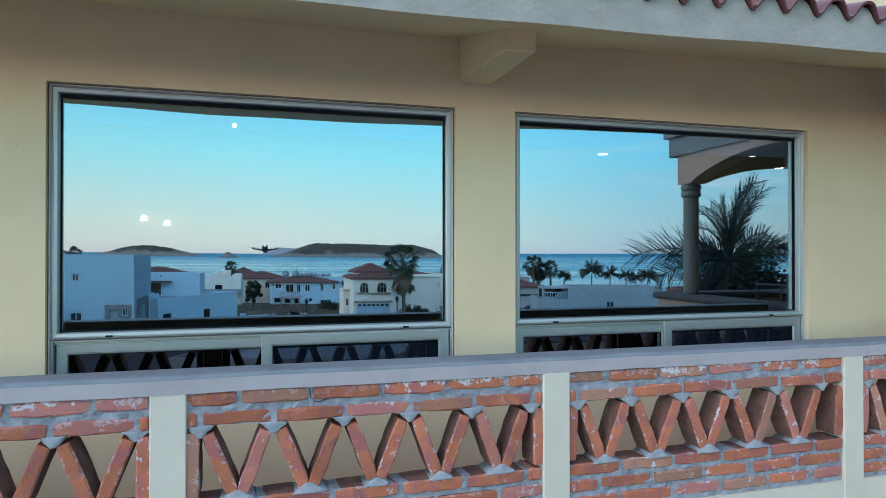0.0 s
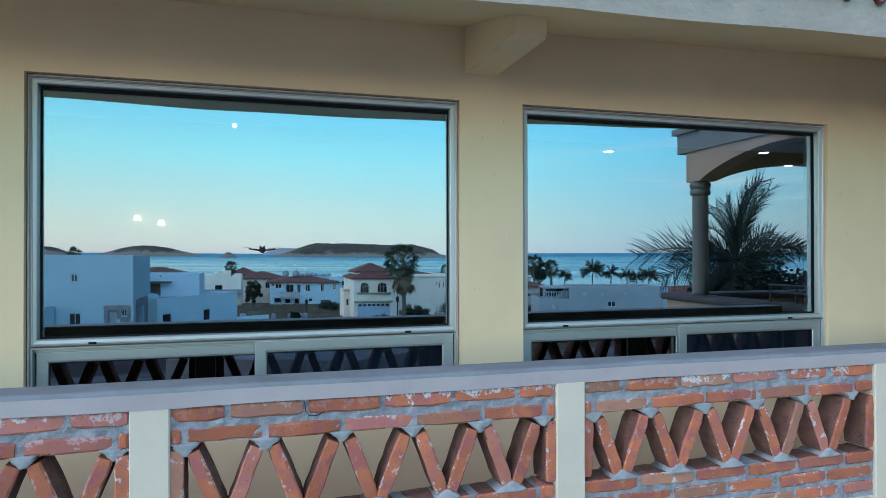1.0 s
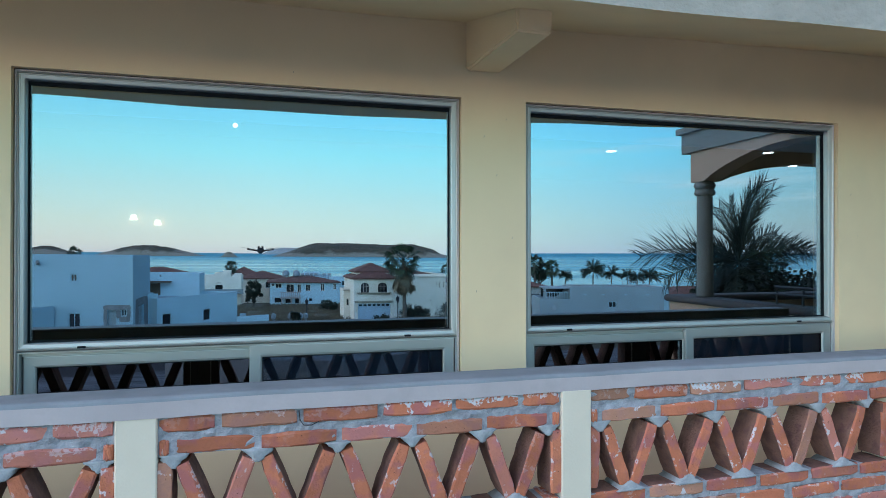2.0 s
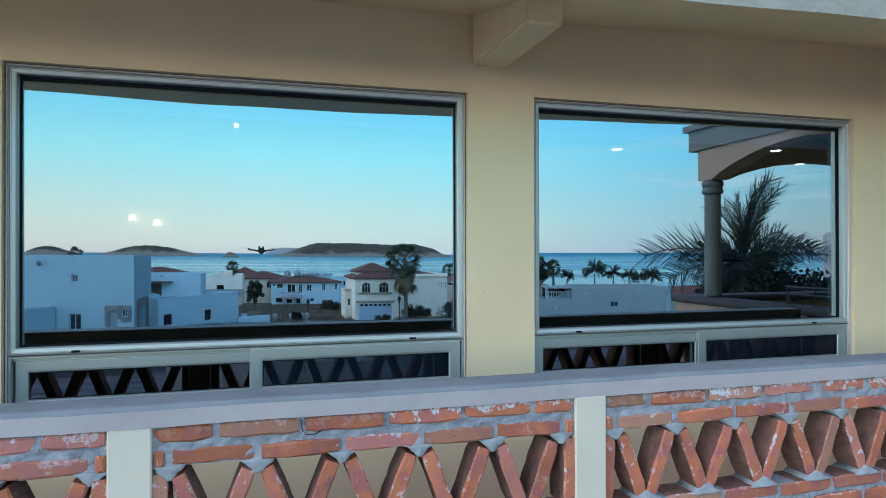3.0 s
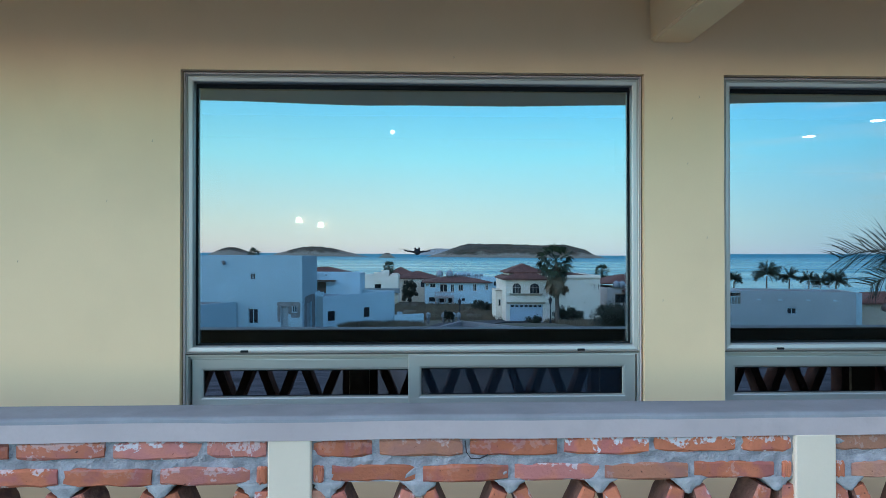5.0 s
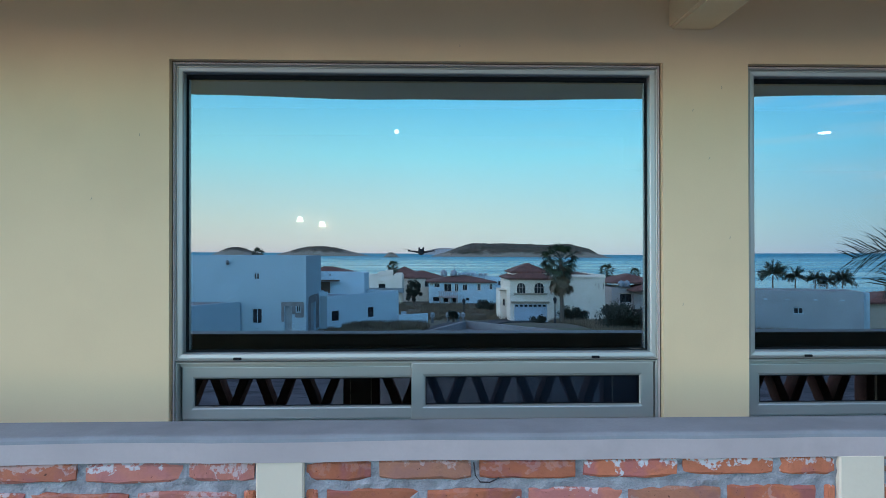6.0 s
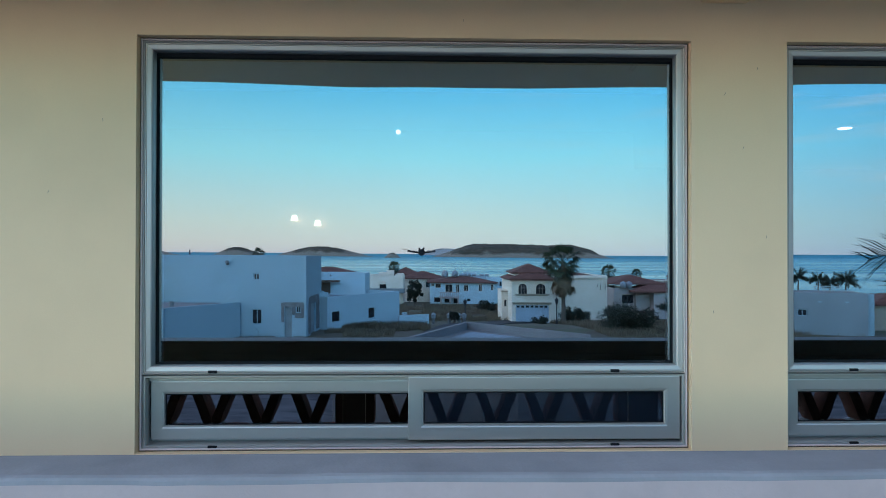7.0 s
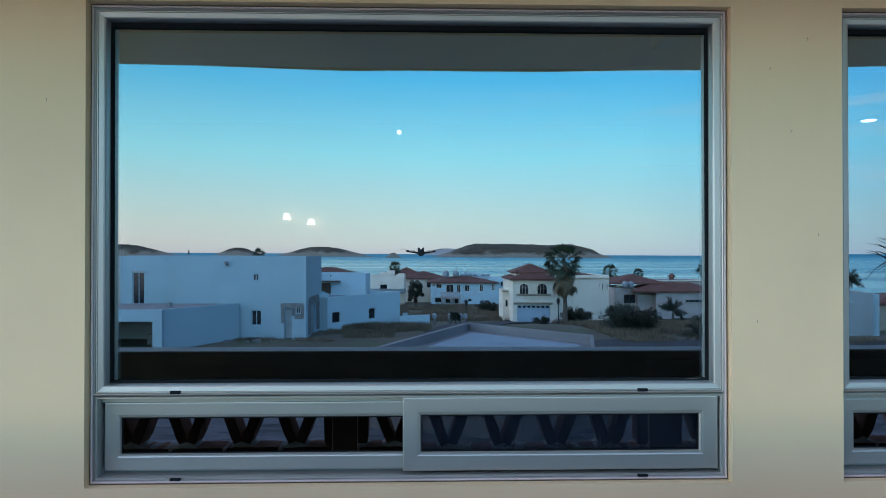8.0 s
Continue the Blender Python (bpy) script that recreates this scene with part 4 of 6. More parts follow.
for bay, (a, b) in enumerate(zip(POSTS, POSTS[1:])):
    r = random.Random(100 + bay)
    a, b = a + 0.069, b - 0.069
    # mortar beds, set back behind the brick faces
    for z0, z1, k in ((0.897, CAP0, 0), (0.354, 0.585, 9)):
        bm = bmesh.new()
        bed(bm, a, b, z0, z1, bay + k)
        bmesh.ops.recalc_face_normals(bm, faces=bm.faces)
        part("mortar_bed", bm, M_MORTAR, parapet)
    flip = -1 if bay == 2 else 1
    for z, first in ((1.007, 0.190), (0.921, 0.034), (0.560, 0.268), (0.484, 0.150), (0.406, 0.262)):
        x = a + 0.004
        n = 0
        kind = TB if z > 1 or (bay == 2 and z > 0.9) else BR
        while x < b - 0.03:
            ln = (first if n == 0 else 0.277 * r.uniform(0.975, 1.03))
            ln = min(ln, b - 0.006 - x)
            lay(r.choice(HB) if ln < 0.15 else r.choice(kind), x + ln / 2 if flip > 0 else a + b - x - ln / 2, z + r.uniform(-0.003, 0.003), 0, r, ln / (0.10 if ln < 0.15 else 0.255))
            x += ln + r.uniform(0.016, 0.025)
            n += 1
    # zigzag of leaning bricks between the beds
    count = 5
    pitch = min(0.2955, (b - a - 0.106) / count)
    first = a + 0.050 if flip > 0 else b - 0.050 - count * pitch
    lean = math.degrees(math.atan2(0.265, pitch / 2 - 0.045))
    for k in range(count + 1):
        top = first + k * pitch
        if k < count:
            lay(r.choice(VB), top + pitch * 0.27, 0.738, lean, r)
            lay(r.choice(VB), top + pitch * 0.73, 0.738, -lean, r)
        # wedge of mortar over each joint and under each foot
        w = r.uniform(0.9, 1.2)
        wedge(top, 0.896, 0.054 * w, 0.043 * w, True, bay * 20 + k)
        if k < count:
            wedge(top + pitch / 2, 0.584, 0.066 * w, 0.036 * w, False, bay * 20 + k + 9)
    for x in (a + 0.022, b - 0.022):
        lay(r.choice(VB), x, 0.738, 90, r, 1.0)
bm = bmesh.new()
tube(bm, [Vector((0.374, 2.850, 1.030)), Vector((0.378, 2.842, 0.995)), Vector((0.392, 2.840, 0.976)), Vector((0.420, 2.842, 0.974)), Vector((0.448, 2.850, 0.984))], [0.0022] * 5, 5)
part("tie_wire", bm, M_IRON, parapet, "bent black tie wire in a joint")

# ---- covered terrace wing beside the windows ----
bm = bmesh.new()
box(bm, 5.0, 9.2, 0.92, 4.0, -0.2, 0.0)
tagged(part("floor_terrace", bm, M_FLOOR), "tiled terrace floor slab", "floor", kind="structure")
bm = bmesh.new()
box(bm, 5.0, 9.2, 0.96, 1.16, -5.2, -0.2)
box(bm, 5.0, 5.2, 1.16, 4.0, -5.2, -0.2)
box(bm, 9.0, 9.2, 1.16, 4.0, -5.2, -0.2)
tagged(part("wall_terrace_base", bm, M_WALL), "cream stucco wall below the terrace", "wall", kind="structure")
bm = bmesh.new()
box(bm, 5.06, 5.24, 1.02, 4.0, 0.0, 1.03)
box(bm, 5.24, 9.2, 1.02, 1.20, 0.0, 1.03)
tagged(part("wall_terrace_low", bm, M_PORCH), "low stuccoed terrace wall", "wall", kind="structure")
bm = soft_box(5.0, 5.30, 0.96, 4.0, 1.03, 1.115, 0.036, 4)
tagged(part("trim_coping", bm, M_STONE_DARK), "rounded dark coping on the low terrace wall", "coping", kind="structure")
bm = soft_box(5.302, 9.2, 0.96, 1.26, 1.03, 1.115, 0.036, 4)
tagged(part("trim_coping", bm, M_STONE_DARK), "rounded dark coping on the low terrace wall", "coping", kind="structure")
rail = empty("railing", pose(5.15, 0, 1.115))
for z in (0.10, 0.17):
    bm = bmesh.new()
    tube(bm, [Vector((0, 2.60, z)), Vector((0, 3.97, z))], [0.014, 0.014], 8)
    part("bar", bm, M_IRON, rail)
for k in range(5):
    bm = bmesh.new()
    tube(bm, [Vector((0, 2.62 + 0.32 * k, -0.01)), Vector((0, 2.62 + 0.32 * k, 0.17))], [0.011, 0.011], 8)
    part("post", bm, M_IRON, rail)
tagged(rail, "low black iron railing on the terrace wall", "railing")
column = empty("column", pose(5.175, 1.52, 1.115))
bm = bmesh.new()
lathe(bm, [(0.094, 0), (0.094, 0.03), (0.092, 0.05), (0.089, 1.15), (0.088, 1.17)], 24)
part("shaft", bm, M_COLUMN, column, smooth=True)
bm = bmesh.new()
lathe(bm, [(0.088, 1.17), (0.108, 1.175), (0.118, 1.20), (0.110, 1.235), (0.098, 1.245), (0.110, 1.252), (0.121, 1.285), (0.112, 1.318), (0.098, 1.325), (0.098, 1.333)], 24)
part("capital", bm, M_COLUMN, column, "two rounded capital rings", True)
tagged(column, "round grey stone column on the low terrace wall", "column", kind="structure")


def arch_beam(bm, ax, p0, p1, lo, hi, spring, rise, top):
    """A beam with an arched underside. ax: the axis along which it runs (0 x, 1 y), from p0 to p1; lo, hi its faces."""
    n = 20
    prev = None
    for i in range(n + 1):
        u = i / n
        p = p0 + (p1 - p0) * u
        zb = spring + rise * math.sin(math.pi * u) ** 0.8
        ring = []
        for f, z in ((lo, zb), (hi, zb), (hi, top), (lo, top)):
            ring.append(bm.verts.new((p, f, z) if ax == 0 else (f, p, z)))
        if prev:
            for k in range(4):
                bm.faces.new((prev[k], prev[(k + 1) % 4], ring[(k + 1) % 4], ring[k]))
        else:
            bm.faces.new(ring)
        prev = ring
    bm.faces.new(list(reversed(prev)))
    bmesh.ops.recalc_face_normals(bm, faces=bm.faces)


bm = bmesh.new()
arch_beam(bm, 1, 1.64, 4.0, 5.075, 5.30, 2.448, 0.26, 2.935)
box(bm, 5.075, 5.30, 1.40, 1.64, 2.448, 2.935)
tagged(part("wall_arch", bm, M_PORCH), "stuccoed arch of the covered terrace", "arch", kind="structure")
bm = bmesh.new()
arch_beam(bm, 0, 5.30, 8.2, 1.40, 1.64, 2.448, 0.255, 2.935)
box(bm, 8.2, 9.2, 1.40, 1.64, 0.0, 2.935)
tagged(part("wall_arch_outer", bm, M_PORCH), "stuccoed outer arch of the covered terrace", "arch", kind="structure")
bm = bmesh.new()
box(bm, 5.045, 9.5, 1.27, 4.0, 2.935, 3.03)
box(bm, 5.045, 5.075, 1.27, 4.0, 2.80, 2.935)
box(bm, 5.075, 9.5, 1.27, 1.40, 2.80, 2.935)
box(bm, 5.0, 9.5, 1.22, 4.0, 3.03, 3.10)
tagged(part("roof_terrace", bm, M_COLUMN), "dark grey stuccoed roof slab of the covered terrace", "roof", kind="structure")

# ---- neighbouring houses ----


def far_window(e, x0, x1, z0, z1, y, frame_mat=M_WHITE, bars=1, thick=0.25):
    """A window set in a wall opening whose outer face is y (facing +y)."""
    bm = bmesh.new()
    w = 0.06
    ring_frame(bm, x0, x1, z0, z1, w, y - 0.16, y - 0.08)
    for k in range(1, bars + 1):
        cx = x0 + (x1 - x0) * k / (bars + 1)
        box(bm, cx - 0.025, cx + 0.025, y - 0.155, y - 0.085, z0 + w, z1 - w)
    win = part("window", bm, frame_mat, e)
    bm = bmesh.new()
    box(bm, x0 + 0.01, x1 - 0.01, y - 0.135, y - 0.115, z0 + 0.01, z1 - 0.01)
    part("pane", bm, M_DARKPANE, win, "dark window pane")


def block(e, x0, x1, y1, depth, z0, z1, mat, openings=(), rim=0.35, roof_mat=M_CONC, label=""):
    """A flat-roofed house volume: front wall with openings at y1, parapet round the roof. Local y points out of the front."""
    bm = bmesh.new()
    pierced(bm, x0, x1, z0, z1, y1, y1 - 0.25, list(openings))
    box(bm, x0, x0 + 0.25, y1 - depth, y1 - 0.25, z0, z1)
    box(bm, x1 - 0.25, x1, y1 - depth, y1 - 0.25, z0, z1)
    box(bm, x0 + 0.25, x1 - 0.25, y1 - depth, y1 - depth + 0.25, z0, z1)
    part("wall", bm, mat, e, label)
    bm = bmesh.new()
    box(bm, x0 + 0.25, x1 - 0.25, y1 - depth + 0.25, y1 - 0.25, z1 - rim - 0.2, z1 - rim)
    part("roof", bm, roof_mat, e)


def hip_roof(e, x0, x1, y0, y1, z, rise, over=0.4, name="roof"):
    """A hipped clay-tile roof with rows of rolls and a thick eave."""
    bm = bmesh.new()
    x0, x1, y0, y1 = x0 - over, x1 + over, y0 - over, y1 + over
    ins = min(x1 - x0, y1 - y0) / 2
    lo = [bm.verts.new(p) for p in ((x0, y0, z - 0.15), (x1, y0, z - 0.15), (x1, y1, z - 0.15), (x0, y1, z - 0.15))]
    c = [bm.verts.new(p) for p in ((x0, y0, z), (x1, y0, z), (x1, y1, z), (x0, y1, z))]
    if x1 - x0 >= y1 - y0:
        r = [bm.verts.new((x0 + ins, (y0 + y1) / 2, z + rise)), bm.verts.new((x1 - ins, (y0 + y1) / 2, z + rise))]
        faces = [(c[0], c[1], r[1], r[0]), (c[2], c[3], r[0], r[1]), (c[1], c[2], r[1]), (c[3], c[0], r[0])]
    else:
        r = [bm.verts.new(((x0 + x1) / 2, y0 + ins, z + rise)), bm.verts.new(((x0 + x1) / 2, y1 - ins, z + rise))]
        faces = [(c[0], c[1], r[0]), (c[1], c[2], r[1], r[0]), (c[2], c[3], r[1]), (c[3], c[0], r[0], r[1])]
    for f in faces:
        bm.faces.new(f)
    for k in range(4):
        bm.faces.new((lo[k], lo[(k + 1) % 4], c[(k + 1) % 4], c[k]))
    bm.faces.new(list(reversed(lo)))
    bmesh.ops.recalc_face_normals(bm, faces=bm.faces)
    roof = part(name, bm, M_TERRA, e, "weathered clay tile roof")
    # rolls of tile running down the front and back slopes
    bm = bmesh.new()
    n = int((x1 - x0) / 0.40)
    for i in range(1, n):
        x = x0 + (x1 - x0) * i / n
        reach = min(1.0, (x - x0) / ins, (x1 - x) / ins) if x1 - x0 >= y1 - y0 else min((x - x0) / ins, (x1 - x) / ins, 1.0)
        for yy, s in ((y1, -1), (y0, 1)):
            yb = yy + s * ins * reach
            tube(bm, [Vector((x, yy, z + 0.015)), Vector((x, yb, z + rise * reach + 0.015))], [0.055, 0.055], 6)
    tagged(part("tile_rolls", bm, M_TERRA, roof), kind="stuff")
    return roof


def tank(e, x, y, z, r=0.55, h=1.0):
    bm = bmesh.new()
    lathe(bm, [(r, 0), (r, h * 0.75), (r * 0.85, h * 0.9), (r * 0.35, h), (r * 0.3, h * 1.08)], 14, (x, y, z))
    part("water_tank", bm, M_TANK, e, "grey round water tank", True)


def site(name, x, d, turn=0.0, z=None):
    """A house's own origin: its front's foot at x and the distance d from the windows, y pointing back at them."""
    return empty(name, pose(x, MIR - d, level(d) if z is None else z, 0, 0, turn))


# unfinished white house
def blot(h, x0, x1, z0, z1, seed, m=None, proud=0.012):
    """A patch of bare render with a ragged, rounded outline, standing a little proud of the wall."""
    bm = bmesh.new()
    n = 40
    cx, cz, hx, hz = (x0 + x1) / 2, (z0 + z1) / 2, (x1 - x0) / 2, (z1 - z0) / 2
    ring = []
    for k in range(n):
        a = 2 * math.pi * k / n
        c, s_ = math.cos(a), math.sin(a)
        g = 1 + 0.10 * noise.noise((c * 2.1 + seed, s_ * 2.1, seed))
        ring.append((cx + hx * g * math.copysign(abs(c) ** 0.4, c), cz + hz * g * math.copysign(abs(s_) ** 0.4, s_)))
    lo = [bm.verts.new((x, -0.01, z)) for x, z in ring]
    hi = [bm.verts.new((x, proud, z)) for x, z in ring]
    bm.faces.new(lo)
    bm.faces.new(list(reversed(hi)))
    for k in range(n):
        bm.faces.new((lo[k], lo[(k + 1) % n], hi[(k + 1) % n], hi[k]))
    if m:
        bmesh.ops.transform(bm, matrix=m, verts=bm.verts)
    bmesh.ops.recalc_face_normals(bm, faces=bm.faces)
    part("render_patch", bm, M_RAW, h, "rough unpainted render round the doorway")


def doorway(h, x0, x1, z0, z1, m=None):
    """A bare door leaf standing in its recess."""
    bm = bmesh.new()
    box(bm, x0, x1, -0.24, -0.18, z0, z1, m)
    part("door", bm, M_GREYWHITE, h, "bare grey door leaf")


h = site("white_house", -12.6, 47.7, z=-5.0)
ops_ = [(0.28, 0.70, 4.62, 5.14), (0.15, 0.88, 1.40, 2.52), (2.52, 3.06, 0.35, 2.68), (3.34, 3.72, 2.24, 2.74)]
bm = bmesh.new()
pierced(bm, -5.0, 4.1, 0, 6.41, 0, -0.25, ops_)
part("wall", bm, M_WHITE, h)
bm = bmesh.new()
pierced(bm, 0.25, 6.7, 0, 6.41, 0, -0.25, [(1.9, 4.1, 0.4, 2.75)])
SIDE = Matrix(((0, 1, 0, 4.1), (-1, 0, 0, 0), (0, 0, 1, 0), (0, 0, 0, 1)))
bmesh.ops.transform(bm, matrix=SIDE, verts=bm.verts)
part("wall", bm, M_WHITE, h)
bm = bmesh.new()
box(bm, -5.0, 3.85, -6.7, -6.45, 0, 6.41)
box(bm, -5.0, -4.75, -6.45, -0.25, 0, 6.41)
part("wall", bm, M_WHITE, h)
bm = bmesh.new()
box(bm, -4.75, 3.85, -6.45, -0.25, 5.9, 6.1)
part("roof", bm, M_CONC, h)
for o in (ops_[0], ops_[1], ops_[3]):
    far_window(h, *o, 0)
doorway(h, 2.52, 3.06, 0.35, 2.68)
doorway(h, 1.9, 4.1, 0.4, 2.75, SIDE)
blot(h, 2.28, 2.51, 1.55, 2.80, 3, None, 0.012)
blot(h, 2.26, 3.95, 2.69, 3.02, 4, None, 0.016)
blot(h, 3.07, 3.33, 2.1, 2.72, 5, None, 0.014)
blot(h, 3.25, 3.93, 1.86, 2.23, 6, None, 0.020)
blot(h, 3.73, 3.95, 2.15, 2.80, 7, None, 0.024)
blot(h, 0.8, 1.88, 0.5, 2.9, 8, SIDE, 0.012)
blot(h, 0.9, 5.4, 2.76, 3.35, 9, SIDE, 0.016)
blot(h, 4.12, 5.6, 0.6, 3.2, 10, SIDE, 0.020)
block(h, -10.5, -5.0, -2.6, 6, 0, 6.38, M_WHITE, [(-9.52, -8.62, 2.70, 5.12)])
far_window(h, -9.52, -8.62, 2.70, 5.12, -2.6, bars=1)
bm = bmesh.new()
box(bm, -9.62, -8.55, -2.6, -2.52, 5.13, 5.22)
part("window_hood", bm, M_TAN, h)
block(h, -13.4, -10.5, -3.4, 5, 0, 6.30, M_TAN)
bm = bmesh.new()
tube(bm, [Vector((-1.64, -0.02, 5.93)), Vector((-1.55, 0.22, 5.86)), Vector((-1.50, 0.30, 5.80))], [0.13, 0.12, 0.11], 8)
part("rain_spout", bm, M_RAW, h)
for px, pz in ((-6.9, 5.5), (0.5, 1.05), (0.62, 0.85)):
    bm = bmesh.new()
    yy = -2.6 if px < -5 else 0.0
    lathe(bm, [(0.05, 0), (0.04, 0.012)], 7)
    bmesh.ops.transform(bm, matrix=pose(px, yy, pz, -90, 0, 0), verts=bm.verts)
    part("wall_mark", bm, M_RAW, h)
bm = bmesh.new()
lathe(bm, [(0.05, 6.1), (0.05, 6.82)], 6, (-5.05, -2, 0))
part("roof_pipe", bm, M_IRON, h)
tagged(h, "unfinished white flat-roofed house with bare render round its doors", "house")

# its garage wing, whose right-hand wall runs askew to the house
h = site("garage_building", -16.48, 42.0, z=-4.7)
bm = bmesh.new()
pierced(bm, -6.6, 0, 0, 2.72, 0, -0.25, [(-5.9, -0.59, 0, 1.97)])
part("wall", bm, M_WHITE, h)
bm = bmesh.new()
prism(bm, [(-0.25, -0.25), (3.0, -5.6), (3.25, -5.45), (0, -0.25)], 0, 2.72)
bmesh.ops.recalc_face_normals(bm, faces=bm.faces)
part("wall", bm, M_WHITE, h)
bm = bmesh.new()
box(bm, -6.6, -6.35, -5.4, -0.25, 0, 2.72)
part("wall", bm, M_WHITE, h)
bm = bmesh.new()
box(bm, -6.6, 2.9, -5.65, -5.45, 0, 2.5)
part("wall", bm, M_GREYWHITE, h, "grey unpainted back wall")
bm = bmesh.new()
prism(bm, [(-6.34, -5.4), (2.9, -5.4), (-0.1, -0.26), (-6.34, -0.26)], 2.50, 2.69)
bmesh.ops.recalc_face_normals(bm, faces=bm.faces)
part("roof", bm, M_CONC, h)
bm = bmesh.new()
box(bm, -2.2, -1.2, -3.6, -2.9, 0, 0.75)
box(bm, -0.9, -0.4, -3.3, -2.8, 0, 1.0)
box(bm, -1.5, -1.1, -2.8, -2.5, 0, 0.4)
part("stacked_blocks", bm, M_RAW, h)
bm = bmesh.new()
lathe(bm, [(0.17, 2.6), (0.17, 3.02)], 8, (-0.30, -2.0, 0))
part("roof_pipe", bm, M_RAW, h)
tagged(h, "white flat-roofed garage with an open doorway", "garage")

# lower white house, its long wall running away along the street
h = site("white_house", -7.8, 53.0, -57.7, z=-5.1)
lw = [(0.59, 1.56, 1.06, 1.90), (5.48, 6.38, 0.98, 1.88)]
block(h, 0, 10.28, 0, 6.0, 0, 3.16, M_WHITE_LIT, lw, roof_mat=M_CONC_PALE)
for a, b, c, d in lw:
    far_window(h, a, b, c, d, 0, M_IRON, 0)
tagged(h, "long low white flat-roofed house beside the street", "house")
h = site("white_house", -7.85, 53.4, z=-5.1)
block(h, -6.0, 0.0, 0, 0.5, 0, 3.50, M_WHITE_LIT, [(-0.50, -0.14, 1.12, 1.95)], rim=0.05)
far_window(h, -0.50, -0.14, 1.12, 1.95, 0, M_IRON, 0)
block(h, -6.0, 2.33, -7.8, 5, 0, 4.82, M_WHITE_LIT, [(-3.6, -0.92, 2.9, 3.98)])
bm = bmesh.new()
box(bm, -3.6, -0.92, -7.98, -7.9, 2.9, 3.98)
part("door", bm, M_WOOD, h, "dark brown timber doors")
bm = bmesh.new()
box(bm, -3.6, 0.02, -7.8, -7.0, 4.06, 4.18)
part("canopy", bm, M_WOOD, h)
bm = bmesh.new()
lathe(bm, [(0.09, 0.0), (0.07, 0.05)], 8)
bmesh.ops.transform(bm, matrix=pose(-0.9, -7.8, 4.62, -90, 0, 0), verts=bm.verts)
part("wall_mark", bm, M_RAW, h)
hip_roof(h, -4.9, -0.1, -19.5, -15.6, 4.62, 0.62)
tagged(h, "white flat-roofed upper storey with brown doors under a canopy", "house")
h = empty("garden_wall", pose(-2.2, MIR - 59.0, level(59.0), 0, 0, -29))
bm = soft_box(0, 3.1, -0.22, 0, -0.4, 0.88, 0.03, 2)
part("masonry", bm, M_WHITE_LIT, h)
tagged(h, "low white garden wall along the dry verge", "garden wall")

# cream house with a small arched niche and an odd roofline
h = site("cream_house", -4.4, 97)
block(h, -5.4, 1.2, 0, 8, 0, 4.25, M_CREAM, [(-2.39, -1.37, 2.1, 3.0)])
# dark sheet behind the opening stands in for the niche's shade
bm = bmesh.new()
box(bm, -2.6, -1.2, -0.9, -0.6, 1.9, 3.3)
part("niche", bm, M_DARKPANE, h, "dark sheet filling the niche as its shade")
bm = bmesh.new()
tube(bm, [Vector((-1.88 + 0.51 * math.cos(a), 0.0, 3.0 + 0.42 * math.sin(a))) for a in [math.pi * k / 10 for k in range(11)]], [0.10] * 11, 5)
part("arch_trim", bm, M_CREAM, h)
block(h, -2.5, -0.9, -1.0, 3, 4.25, 4.75, M_CREAM, rim=0.1)
block(h, -1.4, -0.3, -1.4, 2, 4.2, 5.05, M_CREAM, rim=0.1)
block(h, 0.2, 1.2, -0.6, 3, 4.25, 4.6, M_CREAM, rim=0.1)
bm = bmesh.new()
box(bm, -5.4, 1.5, 0.02, 1.3, 1.75, 1.95)
box(bm, -5.4, 1.5, 1.2, 1.3, 1.95, 2.45)
part("balcony", bm, M_GREYWHITE, h, "pale balcony parapet")
tagged(h, "cream house with an arched niche and stepped roof", "house")

# houses with wide hipped roofs
h = site("tiled_house", 1.2, 107, z=-6.2)
block(h, -5.0, 2.2, 0, 8, -0.6, 3.75, M_CREAM, [(-1.0, -0.2, 2.2, 3.2)])
far_window(h, -1.0, -0.2, 2.2, 3.2, 0)
hip_roof(h, -5.0, 2.0, -8, 0, 3.75, 1.15)
tagged(h, "cream house under a wide clay tile hipped roof", "house")
h = site("tiled_house", -4.6, 112, z=-6.2)
block(h, -1.0, 3.4, 0, 6, -0.6, 4.2, M_CREAM)
hip_roof(h, -1.0, 3.4, -6, 0, 4.2, 1.25)
tagged(h, "narrow cream house under a brown clay tile roof", "house")

# white house with water tanks
h = site("white_tiled_house", 6.0, 99, z=-6.0)
win = [(-4.95, -4.5, 2.62, 3.02), (-4.34, -3.45, 2.35, 3.02), (-2.80, -1.62, 1.72, 2.94), (-1.14, -0.58, 1.72, 2.94), (0.08, 0.82, 1.88, 2.86), (2.36, 2.92, 1.88, 3.0), (4.28, 4.72, 2.06, 3.0)]
low = [(-4.5, -3.5, 0.2, 0.9), (-2.9, -1.9, 0.1, 0.7), (-1.5, -0.8, 0.0, 0.8), (0.6, 1.1, 0.35, 0.75)]
block(h, -5.15, 5.2, 0, 8, -0.6, 3.28, M_WHITE_LIT, win + low)
for a, b, c, d in win:
    far_window(h, a, b, c, d, 0, M_CREAM, 1)
# dark-paned frames added to stand for the dark recesses below the balcony
for a, b, c, d in low:
    far_window(h, a, b, c, d, 0, M_IRON, 0)
hip_roof(h, -5.15, 5.0, -8, 0, 3.28, 0.82)
bm = bmesh.new()
box(bm, -3.7, -0.7, 0.0, 1.3, 0.86, 1.04)
box(bm, -3.7, -0.7, 1.1, 1.3, 1.70, 1.82)
